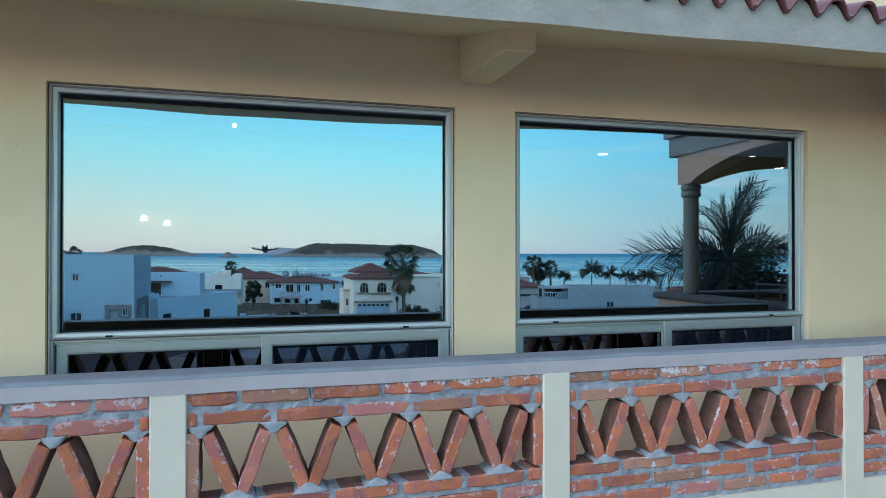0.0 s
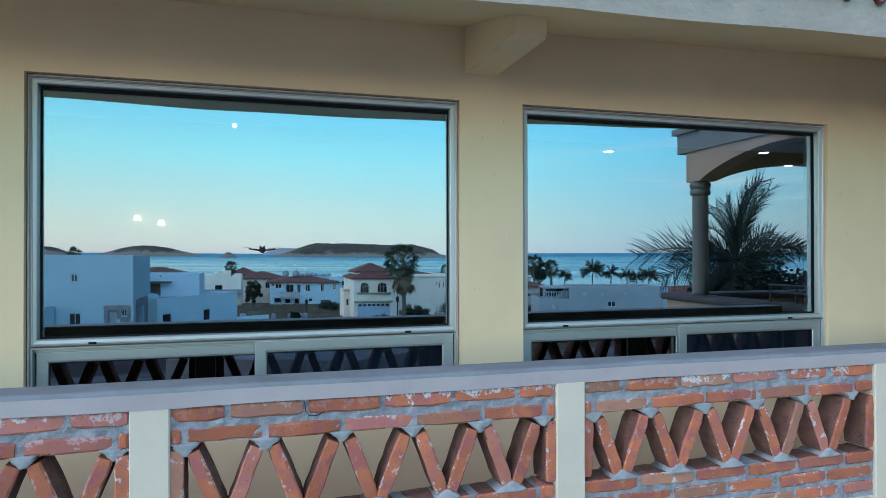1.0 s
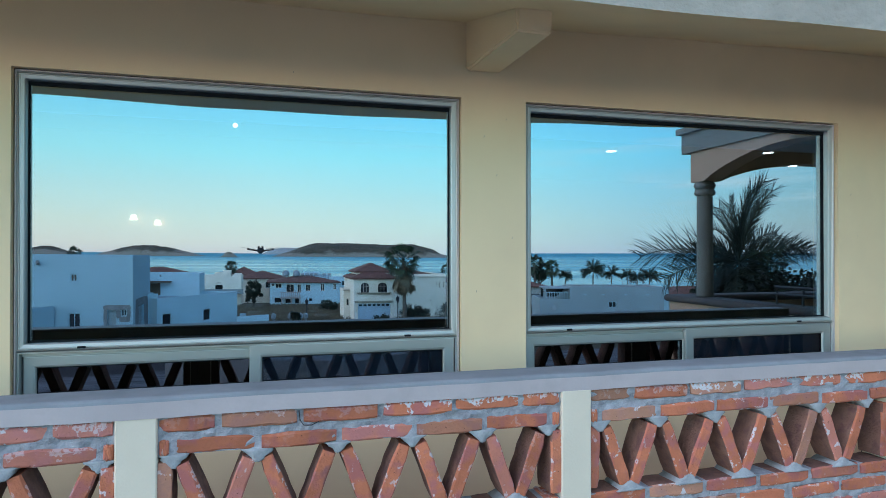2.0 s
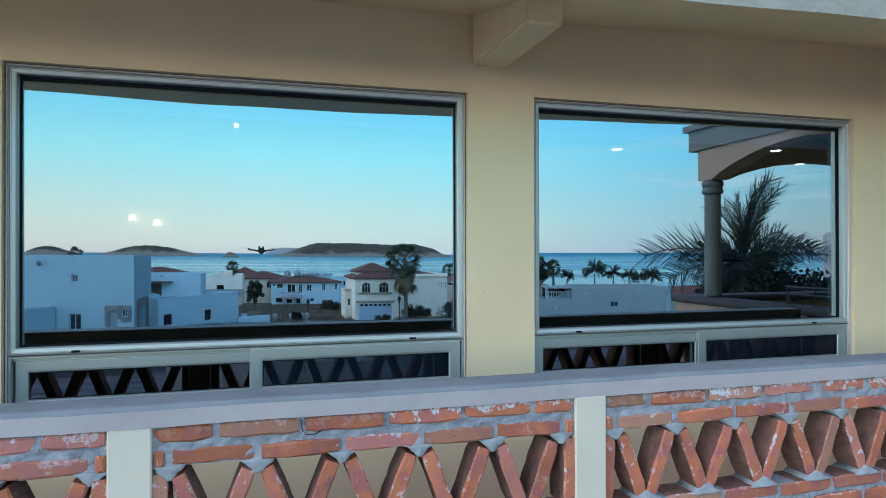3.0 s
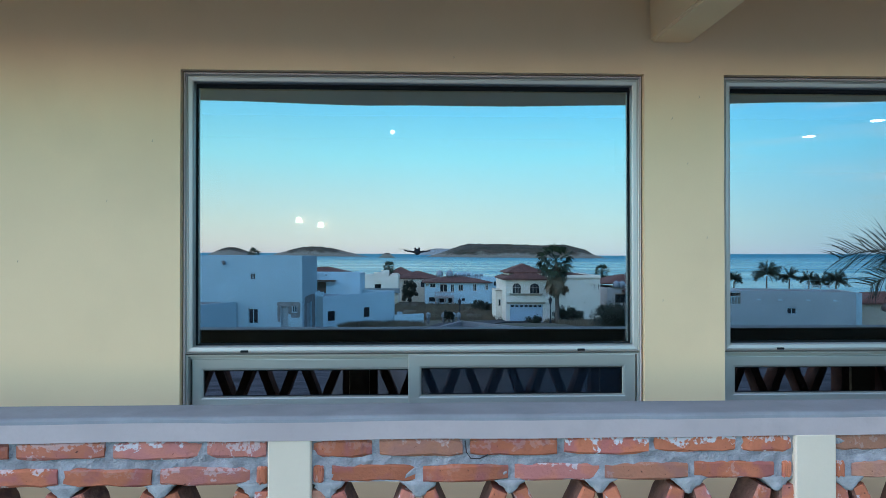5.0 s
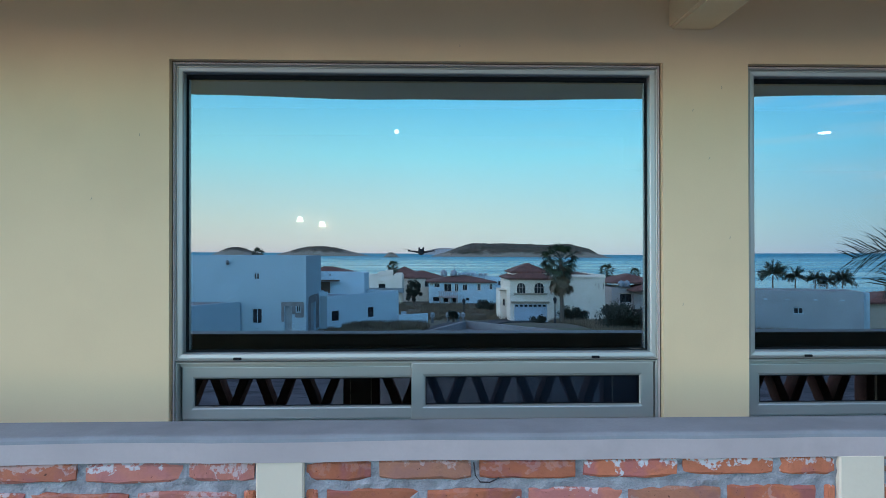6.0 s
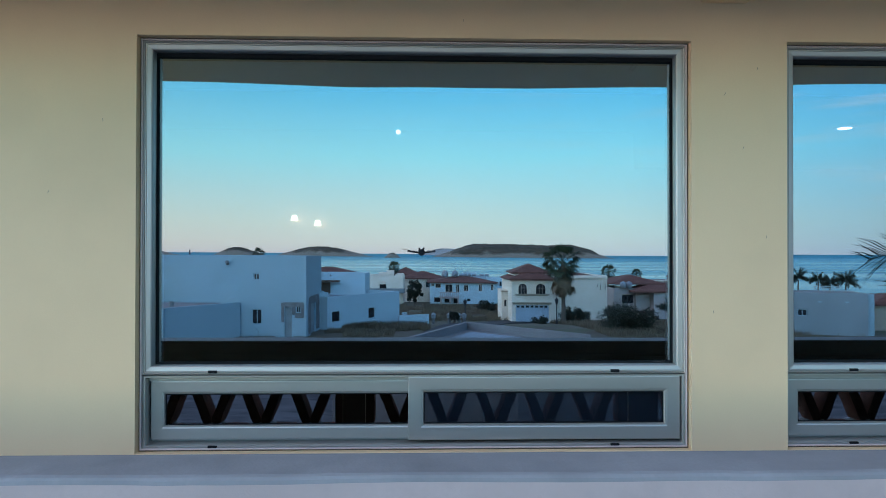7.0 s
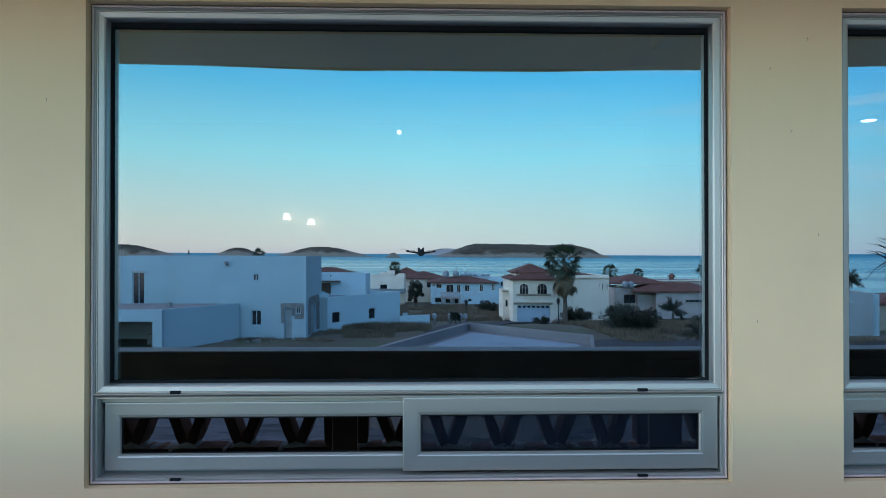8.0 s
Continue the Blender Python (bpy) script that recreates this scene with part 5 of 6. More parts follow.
for x in (-3.6, -2.2, -0.95):
    box(bm, x, x + 0.2, 1.05, 1.25, -0.6, 0.86)
balc = part("balcony", bm, M_TAN, h, "tan balcony slab on posts")
for k in range(10):
    bm = bmesh.new()
    lathe(bm, [(0.07, 1.04), (0.10, 1.2), (0.05, 1.4), (0.07, 1.70)], 7, (-3.55 + 0.3 * k, 1.2, 0))
    part("baluster", bm, M_TAN, balc)
block(h, 0.2, 2.6, -5.0, 3, 3.3, 4.62, M_WHITE_LIT, rim=0.1)
block(h, 4.0, 7.4, -3.0, 6, -0.6, 3.84, M_WHITE_LIT, [(5.95, 6.68, 2.55, 3.32)])
far_window(h, 5.95, 6.68, 2.55, 3.32, -3.0)
block(h, 2.6, 4.2, -5.0, 3, 3.2, 4.2, M_WHITE_LIT, rim=0.1)


def dome_tank(e, x, y, z, r):
    bm = bmesh.new()
    lathe(bm, [(r * 0.92, 0), (r, r * 0.5), (r * 0.97, r * 1.0), (r * 0.80, r * 1.45), (r * 0.45, r * 1.75), (r * 0.12, r * 1.85)], 16, (x, y, z))
    part("water_tank", bm, M_TANK, e, "grey domed water tank", True)


dome_tank(h, -2.72, -3.5, 4.0, 0.56)
dome_tank(h, -1.12, -3.5, 4.0, 0.56)
for x in (-0.2, 0.5, 1.2, 1.9, 3.2, 4.0):
    bm = bmesh.new()
    tube(bm, [Vector((x - 0.28, -3.2, 4.32)), Vector((x + 0.28, -3.2, 4.32))], [0.19, 0.19], 9)
    for q in (-0.2, 0.16):
        box(bm, x + q, x + q + 0.05, -3.24, -3.16, 3.6, 4.2)
    part("solar_tank", bm, M_TANK, h, "small grey rooftop cylinder")
bm = bmesh.new()
lathe(bm, [(0.03, 4.9), (0.02, 5.7)], 5, (-1.0, -3.5, 0))
part("aerial", bm, M_IRON, h)
tagged(h, "white two-storey house with clay tile roof and water tanks", "house")

# house with the garage
h = site("garage_house", 12.35, 71.7, z=-6.05)
block(h, -2.55, 2.4, 0, 9, 0, 4.95, M_CREAM, [(-2.1, 1.62, 0, 2.05)])
bm = bmesh.new()
box(bm, -2.1, 1.62, -0.2, -0.12, 0, 2.05)
gd_ = part("garage_door", bm, M_SHEET, h, "white panelled garage door")
for k in range(5):
    bm = bmesh.new()
    box(bm, -2.08, 1.60, -0.12, -0.10, 0.02 + 0.405 * k, 0.405 + 0.405 * k)
    part("door_panel", bm, M_SHEET, gd_)
for k in range(7):
    bm = bmesh.new()
    x = -1.98 + 0.52 * k
    box(bm, x, x + 0.33, -0.10, -0.085, 1.75, 1.96)
    part("door_light", bm, M_DARKPANE, gd_)
for x0_, x1_, z0_, z1_, dp in ((-2.44, 1.85, 2.12, 2.24, 0.10), (-2.50, 1.92, 2.24, 2.36, 0.20)):
    part("cornice", soft_box(x0_, x1_, 0.0, dp, z0_, z1_, 0.02, 1), M_TRIM, h, "tan moulded cornice")
for x0_, x1_, z0_, z1_, dp in ((-2.12, 1.60, 3.08, 3.20, 0.10), (-2.18, 1.66, 3.20, 3.30, 0.18)):
    part("sill", soft_box(x0_, x1_, 0.0, dp, z0_, z1_, 0.02, 1), M_TRIM, h, "tan moulded sill")
part("cornice", soft_box(-2.66, 2.5, 0.0, 0.22, 4.78, 4.94, 0.03, 1), M_CREAM, h)
part("cornice", soft_box(2.55, 8.72, -1.6, -1.42, 5.0, 5.16, 0.02, 1), M_CREAM, h)
for cx, hw in ((-1.32, 0.47), (0.70, 0.53)):
    bm = bmesh.new()
    pts = [(-hw, 0), (hw, 0)] + [(hw * math.cos(a), 0.66 + 0.46 * math.sin(a)) for a in [math.pi * k / 10 for k in range(11)]]
    f0 = [bm.verts.new((cx + x, 0.03, 3.31 + z)) for x, z in pts]
    f1 = [bm.verts.new((cx + x, -0.02, 3.31 + z)) for x, z in pts]
    bm.faces.new(list(reversed(f0)))
    for i in range(len(pts)):
        j = (i + 1) % len(pts)
        bm.faces.new((f0[i], f0[j], f1[j], f1[i]))
    bmesh.ops.recalc_face_normals(bm, faces=bm.faces)
    w = part("window", bm, M_DARKPANE, h, "dark arched window")
    bm = bmesh.new()
    arc = [Vector((cx + (hw + 0.05) * math.cos(a), 0.04, 3.97 + 0.51 * math.sin(a))) for a in [math.pi * k / 12 for k in range(13)]]
    tube(bm, [Vector((cx + hw + 0.05, 0.04, 3.31))] + arc + [Vector((cx - hw - 0.05, 0.04, 3.31))], [0.06] * 15, 5)
    part("arch_trim", bm, M_CREAM, w)
    for q in (-hw / 3, hw / 3):
        bm = bmesh.new()
        box(bm, cx + q - 0.02, cx + q + 0.02, 0.032, 0.05, 3.32, 4.38)
        part("glazing_bar", bm, M_TAN, w)
    bm = bmesh.new()
    box(bm, cx - hw, cx + hw, 0.032, 0.048, 3.93, 3.97)
    part("glazing_bar", bm, M_TAN, w)
hip_roof(h, -2.55, 2.4, -7.5, 0, 4.96, 1.0, 0.35)
block(h, -2.0, 2.0, -1.6, 5, 5.0, 5.66, M_CREAM, rim=0.1)
hip_roof(h, -2.0, 2.0, -6.6, -1.6, 5.66, 0.98, 0.3)
wing = [(7.50, 7.68, 3.98, 4.42), (7.86, 8.06, 3.62, 4.42), (8.36, 8.56, 3.62, 4.42), (6.70, 6.92, 2.05, 2.3)]
block(h, 2.4, 8.65, -1.6, 9, -0.4, 5.35, M_CREAM, wing)
for o in wing:
    far_window(h, *o, -1.6, M_CREAM, 0)
hip_roof(h, 2.4, 7.0, -8, -1.9, 5.36, 0.45, 0.1)
block(h, -3.3, -2.55, -3.3, 4, -0.4, 3.50, M_CREAM, [(-3.0, -2.7, 1.6, 2.4)])
far_window(h, -3.0, -2.7, 1.6, 2.4, -3.3, M_TAN, 0)
part("cornice", soft_box(-3.4, -2.5, -3.3, -3.12, 3.34, 3.46, 0.02, 1), M_TRIM, h)
bm = bmesh.new()
prism(bm, [(-4.6, 6.0), (-2.3, 0.05), (1.9, 0.05), (2.6, 6.0)][::-1], -0.6, 0.10)
bmesh.ops.recalc_face_normals(bm, faces=bm.faces)
part("driveway", bm, M_CONC_PALE, h, "pale concrete driveway")
tagged(h, "cream two-storey house with arched windows and a white garage door", "house")

# long tan house with tiled roofs
h = site("tiled_house", 31.0, 81, z=-6.3)
block(h, -6.9, -4.3, 0.0, 8, -1, 3.75, M_TAN, [(-5.88, -4.40, 1.84, 2.92)])
far_window(h, -5.88, -4.40, 1.84, 2.92, 0.0, M_IRON, 1)
part("window_band", soft_box(-6.05, -4.22, 0.0, 0.08, 2.92, 3.05, 0.02, 1), M_TRIM, h)
block(h, -4.3, -2.5, 0.6, 8, -1, 3.6, M_TAN)
wbar = (1.16, 5.0, 2.08, 2.46)
block(h, -2.5, 6.0, 2.0, 9, -1, 3.45, M_TAN, [wbar])
far_window(h, *wbar, 2.0, M_GREYWHITE, 8)
part("sill", soft_box(0.95, 5.2, 2.0, 2.12, 1.93, 2.06, 0.02, 1), M_TRIM, h)
block(h, -1.0, 6.3, -4.0, 4, 3.0, 4.66, M_TAN, rim=0.1)
part("cornice", soft_box(-1.1, 6.4, -4.0, -3.8, 4.5, 4.64, 0.03, 1), M_CREAM, h)
hip_roof(h, -6.9, -0.4, -8, -0.4, 4.35, 1.05, 0.25)
hip_roof(h, -4.6, 5.6, -3.7, 2.0, 3.5, 0.95, 0.4)
bm = bmesh.new()
lathe(bm, [(0.34, 4.4), (0.34, 5.0), (0.62, 5.05), (0.1, 5.5)], 4, (2.4, -5.5, 0))
part("chimney", bm, M_TERRA, h, "small tiled chimney")
for x in (-5.75, -5.0):
    tank(h, x, 0.1, 3.75, 0.40, 0.85)
bm = bmesh.new()
box(bm, -4.3, -2.5, 0.6, 1.6, 0.75, 0.95)
part("porch_roof", bm, M_TERRA, h)
bm = bmesh.new()
box(bm, -3.9, -2.6, 0.6, 0.64, -0.6, 0.7)
part("door", bm, M_WOOD, h)
for k in range(7):
    bm = bmesh.new()
    x = -0.9 + 0.36 * k
    box(bm, x, x + 0.28, 3.2, 3.26, -1.0, 0.28)
    part("fence_board", bm, M_IRON, h)
tagged(h, "tan house with clay tile roofs and roof tanks", "house")
# flat grey-white house by the palms
h = site("flat_grey_house", 25.7, 50.2, 17.0, z=-5.0)
block(h, 0, 8.1, 0, 4, 0, 3.70, M_GREYWHITE, [(3.32, 4.02, 1.90, 2.42)], rim=0.08)
far_window(h, 3.32, 4.02, 1.90, 2.42, 0, M_WHITE, 1)
block(h, 8.1, 8.6, -0.3, 6, 0, 3.62, M_WHITE, rim=0.1)
block(h, -2.6, 0, 0.0, 6, 0, 2.62, M_GREYWHITE)
# dark panel closing the back of the terrace recess
bm = bmesh.new()
box(bm, -2.1, 0, -3.4, -3.2, 2.62, 3.5)
part("wall", bm, M_DARKPANE, h, "dark back of the terrace recess")
bm = bmesh.new()
box(bm, -2.25, 0, -3.2, -0.1, 3.50, 3.62)
box(bm, -2.25, -2.05, -0.35, -0.1, 2.62, 3.50)
part("terrace_canopy", bm, M_GREYWHITE, h)
for k in range(9):
    bm = bmesh.new()
    x = -2.0 + 0.22 * k
    box(bm, x, x + 0.05, -0.16, -0.12, 2.62, 3.18)
    part("railing_bar", bm, M_WHITE, h)
for k in range(6):
    bm = bmesh.new()
    box(bm, -0.95 + 0.15 * k, -0.78 + 0.15 * k, -2.0, -1.2, 2.62, 2.74 + 0.13 * k)
    part("step", bm, M_GREYWHITE, h)
bm = bmesh.new()
box(bm, -2.05, -0.02, -0.18, -0.10, 3.18, 3.24)
part("terrace_railing", bm, M_WHITE, h)
for x in (1.3, 2.82, 4.82, 6.65):
    bm = bmesh.new()
    box(bm, x - 0.12, x + 0.12, 0.0, 0.25, 2.98, 3.08)
    part("rain_spout", bm, M_WHITE, h)
bm = bmesh.new()
for k in range(4):
    box(bm, 4.9 + 0.6 * k, 4.94 + 0.6 * k, -1.5, -1.46, 3.4, 4.15)
box(bm, 4.8, 6.8, -1.5, -1.46, 4.10, 4.15)
box(bm, 4.8, 6.8, -1.5, -1.46, 3.95, 3.98)
part("roof_rail", bm, M_TANK, h)
bm = bmesh.new()
lathe(bm, [(0.04, 0), (0.15, 0.04), (0.23, 0.10)], 12, (0, 0, 0))
dish = part("satellite_dish", bm, M_TANK, h, "grey satellite dish")
dish.matrix_basis = pose(-1.35, 0.12, 1.88, -80, 0, 30)
tagged(h, "long grey-white flat-roofed house with a small dark window", "house")
h = site("tan_house", 41.5, 52, z=-4.7)
block(h, -4.6, 6, 0, 8, 0, 2.3, M_TRIM)
hip_roof(h, -4.6, 6, -8, 0, 2.3, 0.6)
tagged(h, "low tan house with a brown tiled roof", "house")
h = site("tan_house", 26.8, 18.5, 45)
block(h, -5, 5, 0, 6, 0, 7.2, M_TAN)
tagged(h, "plain tan stuccoed house block", "house")

# flat roof of the building across the lane
pts_r = [(x, MIR - d) for x, d in ((2.5, 37.2), (-3.2, 24.9), (3.4, 22.8), (6.4, 24.5), (8.2, 31.8))]
h = empty("flat_roofed_building")
bm = bmesh.new()
prism(bm, pts_r, -4.9, -2.62)
bmesh.ops.recalc_face_normals(bm, faces=bm.faces)
part("wall", bm, M_CONC, h)
bm = bmesh.new()
cx, cy = sum(p[0] for p in pts_r) / 5, sum(p[1] for p in pts_r) / 5
inner = [(x + (cx - x) * 0.045, y + (cy - y) * 0.045) for x, y in pts_r]
for i in range(5):
    j = (i + 1) % 5
    prism(bm, [pts_r[i], pts_r[j], inner[j], inner[i]], -2.62, -2.2)
bmesh.ops.recalc_face_normals(bm, faces=bm.faces)
part("roof_rim", bm, M_CONC, h, "low concrete rim round the roof")
bm = bmesh.new()
pad = [(x + (cx - x) * 0.17, y + (cy - y) * 0.17) for x, y in pts_r]
prism(bm, pad, -2.62, -2.58)
bmesh.ops.recalc_face_normals(bm, faces=bm.faces)
part("roof", bm, M_CONC_PALE, h, "pale sealed roof surface")
tagged(h, "low building with a bare flat concrete roof", "building")


def rubble(x, d, size, seed):
    """A lump of broken masonry lying on the ground."""
    r = random.Random(seed)
    bm = bmesh.new()
    for v in bmesh.ops.create_icosphere(bm, subdivisions=1, radius=1.0)["verts"]:
        v.co = Vector((v.co.x * size * r.uniform(0.7, 1.2), v.co.y * size * r.uniform(0.7, 1.2), v.co.z * size * 0.6 * r.uniform(0.7, 1.1)))
    ob = part("rubble_stone", bm, M_RAW)
    ob.matrix_basis = pose(x, MIR - d, level(d) + size * 0.2, 0, 0, r.uniform(0, 360))
    tagged(ob, "lump of grey broken masonry on bare earth", "stone", group="rubble before the white house")


rnd = random.Random(44)
for k in range(22):
    rubble(rnd.uniform(-14.5, -7.4), rnd.uniform(45.6, 47.3), rnd.uniform(0.10, 0.26), 300 + k)


# ---- street furniture ----
def street_lamp(x, d, ht=3.0):
    e = empty("street_lamp", pose(x, MIR - d, level(d)))
    bm = bmesh.new()
    lathe(bm, [(0.13, 0), (0.13, 0.25), (0.06, 0.4), (0.05, ht - 0.5), (0.09, ht - 0.45)], 10)
    part("pole", bm, M_IRON, e)
    bm = bmesh.new()
    lathe(bm, [(0.10, ht - 0.45), (0.19, ht - 0.05), (0.22, ht), (0.05, ht + 0.18), (0.02, ht + 0.28)], 8)
    part("lantern", bm, M_IRON, e)
    tagged(e, "black iron street lamp with a lantern head", "street lamp", group="street lamps")


street_lamp(4.36, 68, 2.35)
street_lamp(13.66, 66, 2.5)


def mailbox(x, d):
    e = empty("meter_box", pose(x, MIR - d, level(d)))
    part("box_body", soft_box(-0.25, 0.25, -0.2, 0.2, 0, 1.15, 0.03), M_WHITE, e)
    part("box_door", soft_box(-0.18, 0.18, 0.2, 0.22, 0.5, 1.0, 0.005), M_SHEET, e)
    tagged(e, "white meter box on the ground by the street", "meter box")


mailbox(-1.75, 59.6)


def garden_lantern(x, d):
    e = empty("garden_lantern", pose(x, MIR - d, level(d)))
    bm = bmesh.new()
    lathe(bm, [(0.16, 0), (0.16, 0.5), (0.12, 0.55)], 9)
    part("pedestal", bm, M_RAW, e)
    bm = bmesh.new()
    lathe(bm, [(0.13, 0.55), (0.24, 0.62), (0.26, 0.95), (0.22, 1.0), (0.05, 1.12)], 9)
    part("lantern", bm, M_GREYWHITE, e, "white lantern head")
    tagged(e, "white lantern on a short pedestal by the street", "garden lantern", group="lanterns by the street")


for x, d in ((2.55, 65), (3.55, 65), (0.95, 64.5), (4.15, 66.5)):
    garden_lantern(x, d)


# ---- plants ----
def fan_palm(x, d, trunk_h, crown_r, seed, z=None, skirt=True, leaves=34, label="tall fan palm with a skirt of dead leaves"):
    r = random.Random(seed)
    z = level(d) if z is None else z
    e = empty("palm_tree", pose(x, MIR - d, z))
    bm = bmesh.new()
    lean = Vector((r.uniform(-0.03, 0.03), r.uniform(-0.03, 0.03), 0))
    path = [lean * (trunk_h * k / 8) * (k / 8) + Vector((0, 0, trunk_h * k / 8)) for k in range(9)]
    tube(bm, path, [0.24 - 0.012 * k + (0.05 if k == 0 else 0) for k in range(9)], 9)
    part("trunk", bm, M_BARK, e)
    top = path[-1]

    def fan(bm, a, el, reach, rad):
        dirv = Vector((math.cos(a) * math.cos(el), math.sin(a) * math.cos(el), math.sin(el)))
        base = top + dirv * reach
        side = dirv.cross(Vector((0, 0, 1)))
        side = side.normalized() if side.length > 0.05 else Vector((1, 0, 0))
        up = side.cross(dirv)
        q = r.uniform(-0.9, 0.9)
        side, up = side * math.cos(q) + up * math.sin(q), up * math.cos(q) - side * math.sin(q)
        tube(bm, [top, base], [0.03, 0.02], 4)
        n = 15
        for k in range(n):
            t = math.radians(-105 + 210 * k / (n - 1)) + r.uniform(-0.05, 0.05)
            ln = rad * (0.75 + 0.25 * math.cos(t)) * r.uniform(0.85, 1.1)
            tipd = dirv * math.cos(t) + side * math.sin(t)
            w = tipd.cross(up).normalized() * rad * 0.06
            p1 = base + tipd * ln * 0.6 + up * 0.04
            p2 = base + tipd * ln * 0.95 - Vector((0, 0, ln * 0.3))
            v = [bm.verts.new(q) for q in (base - w * 0.3, base + w * 0.3, p1 + w, p1 - w, p2)]
            bm.faces.new((v[0], v[1], v[2], v[3]))
            bm.faces.new((v[3], v[2], v[4]))

    bm = bmesh.new()
    for i in range(leaves):
        fan(bm, 2.4 * i + r.uniform(-0.3, 0.3), -1.15 + 2.5 * (i + 0.5) / leaves + r.uniform(-0.1, 0.1), crown_r * r.uniform(0.46, 0.62), crown_r * r.uniform(0.36, 0.44))
    part("crown", bm, M_PALM, e)
    if skirt:
        bm = bmesh.new()
        for i in range(leaves * 2):
            fan(bm, r.uniform(0, 6.283), r.uniform(-1.54, -1.2), crown_r * r.uniform(0.25, 1.3), crown_r * r.uniform(0.2, 0.36))
        part("skirt", bm, M_SKIRT, e, "hanging dead brown leaves")
    return tagged(e, label, "palm tree", group="palms")


def feather_palm(x, d, z_crown, size, seed, count=22, label="feather palm with long arching fronds", fronds=(), wide=1.0):
    r = random.Random(seed)
    z0 = level(d)
    e = empty("palm_tree", pose(x, MIR - d, z0))
    h = z_crown - z0
    bm = bmesh.new()
    tube(bm, [Vector((0.05 * math.sin(k * 0.8), 0, (h - 0.2) * k / 8)) for k in range(9)], [0.15 - 0.008 * k for k in range(9)], 9)
    part("trunk", bm, M_BARK, e)
    top = Vector((0.05 * math.sin(6.4), 0, h))
    bm = bmesh.new()
    made = [(radians(a), radians(el), ln, bend, leaf) for a, el, ln, bend, leaf in fronds]
    for i in range(count):
        el = r.uniform(-0.25, 1.4)
        made.append((2 * math.pi * i * 0.618 + r.uniform(-0.2, 0.2), el, size * r.uniform(0.8, 1.1), 0.2 + 0.9 * math.cos(el), 0.25 * size))
    for a, el, ln, bend, leaf in made:
        hd = Vector((math.cos(a), math.sin(a), 0))
        pts, p, ang = [top.copy()], top.copy(), el
        n = 14
        for k in range(n):
            p = p + (hd * math.cos(ang) + Vector((0, 0, math.sin(ang)))) * ln / n
            ang -= bend / n * (0.5 + k / n) + r.uniform(-0.02, 0.02)
            pts.append(p.copy())
        tube(bm, pts, [0.022 * (1 - 0.8 * k / n) + 0.003 for k in range(n + 1)], 4)
        side = hd.cross(Vector((0, 0, 1)))
        roll = r.uniform(0.7, 1.4) * r.choice((-1, 1))
        for k in range(2, n):
            for sub in ((0, 0.2, 0.4, 0.6, 0.8) if wide > 1 else (0, 0.25, 0.5, 0.75) if ln > 1.5 else (0, 0.33, 0.66)):
                q = pts[k].lerp(pts[k + 1], sub)
                t = (pts[k + 1] - pts[k]).normalized()
                for s in (-1, 1):
                    phi = roll + s * 0.35 + r.uniform(-0.4, 0.4)
                    ahead = r.uniform(1.4, 2.8) if el > 1.2 else r.uniform(0.7, 1.5)
                    leafdir = ((side * math.cos(phi) + side.cross(t) * math.sin(phi)) * s + t * ahead).normalized()
                    ll = leaf * (1.5 - 0.5 * k / n) * r.uniform(0.7, 1.15)
                    w = t * 0.0105 * size / 2 * wide * r.uniform(0.7, 1.2)
                    mid, tip = q + leafdir * ll * 0.55, q + leafdir * ll - Vector((0, 0, ll * r.uniform(0.0, 0.16)))
                    v = [bm.verts.new(c) for c in (q - w, q + w, mid + w * 0.9, mid - w * 0.9, tip)]
                    bm.faces.new((v[0], v[1], v[2], v[3]))
                    bm.faces.new((v[3], v[2], v[4]))
    part("crown", bm, M_LEAF, e)
    return tagged(e, label, "palm tree", group="palms")


def leafy_tree(x, d, trunk_h, rx, rz, seed, label, name="tree", leaf=0.16, count=2600):
    r = random.Random(seed)
    e = empty(name, pose(x, MIR - d, level(d)))
    bm = bmesh.new()
    c = Vector((0, 0, trunk_h + rz * 0.6))
    tube(bm, [Vector((0, 0, 0)), Vector((0.05, 0, trunk_h * 0.6)), Vector((0, 0.03, trunk_h + rz * 0.3))], [0.16, 0.12, 0.08], 8)
    for k in range(7):
        a = k * 0.9 + r.uniform(0, 0.5)
        tube(bm, [Vector((0.03, 0, trunk_h * 0.7)), c * 0.7 + Vector((math.cos(a) * rx * 0.35, math.sin(a) * rx * 0.35, 0)),
                  c + Vector((math.cos(a) * rx * 0.75, math.sin(a) * rx * 0.75, r.uniform(-0.2, 0.4) * rz))], [0.07, 0.05, 0.02], 5)
    part("trunk", bm, M_BARK, e)
    bm = bmesh.new()
    lumps = []
    for k in range(26):
        v = Vector((r.gauss(0, 1), r.gauss(0, 1), r.gauss(0, 1))).normalized() * r.uniform(0.45, 0.95)
        lumps.append((c + Vector((v.x * rx, v.y * rx, v.z * rz)), r.uniform(0.22, 0.4) * rx))
    for k in range(count):
        p0, rad = r.choice(lumps)
        v = Vector((r.gauss(0, 1), r.gauss(0, 1), r.gauss(0, 0.8)))
        p = p0 + v.normalized() * rad * r.uniform(0.5, 1.05)
        if p.z < 0.1:
            continue
        a = Vector((r.gauss(0, 1), r.gauss(0, 1), r.gauss(0, 1))).normalized()
        b = a.orthogonal().normalized()
        s = leaf * r.uniform(0.6, 1.3)
        q = [bm.verts.new(p + o) for o in (-a * s, b * s * 0.5, a * s, -b * s * 0.5)]
        bm.faces.new(q)
    part("crown", bm, M_LEAF, e)
    return tagged(e, label, "tree")


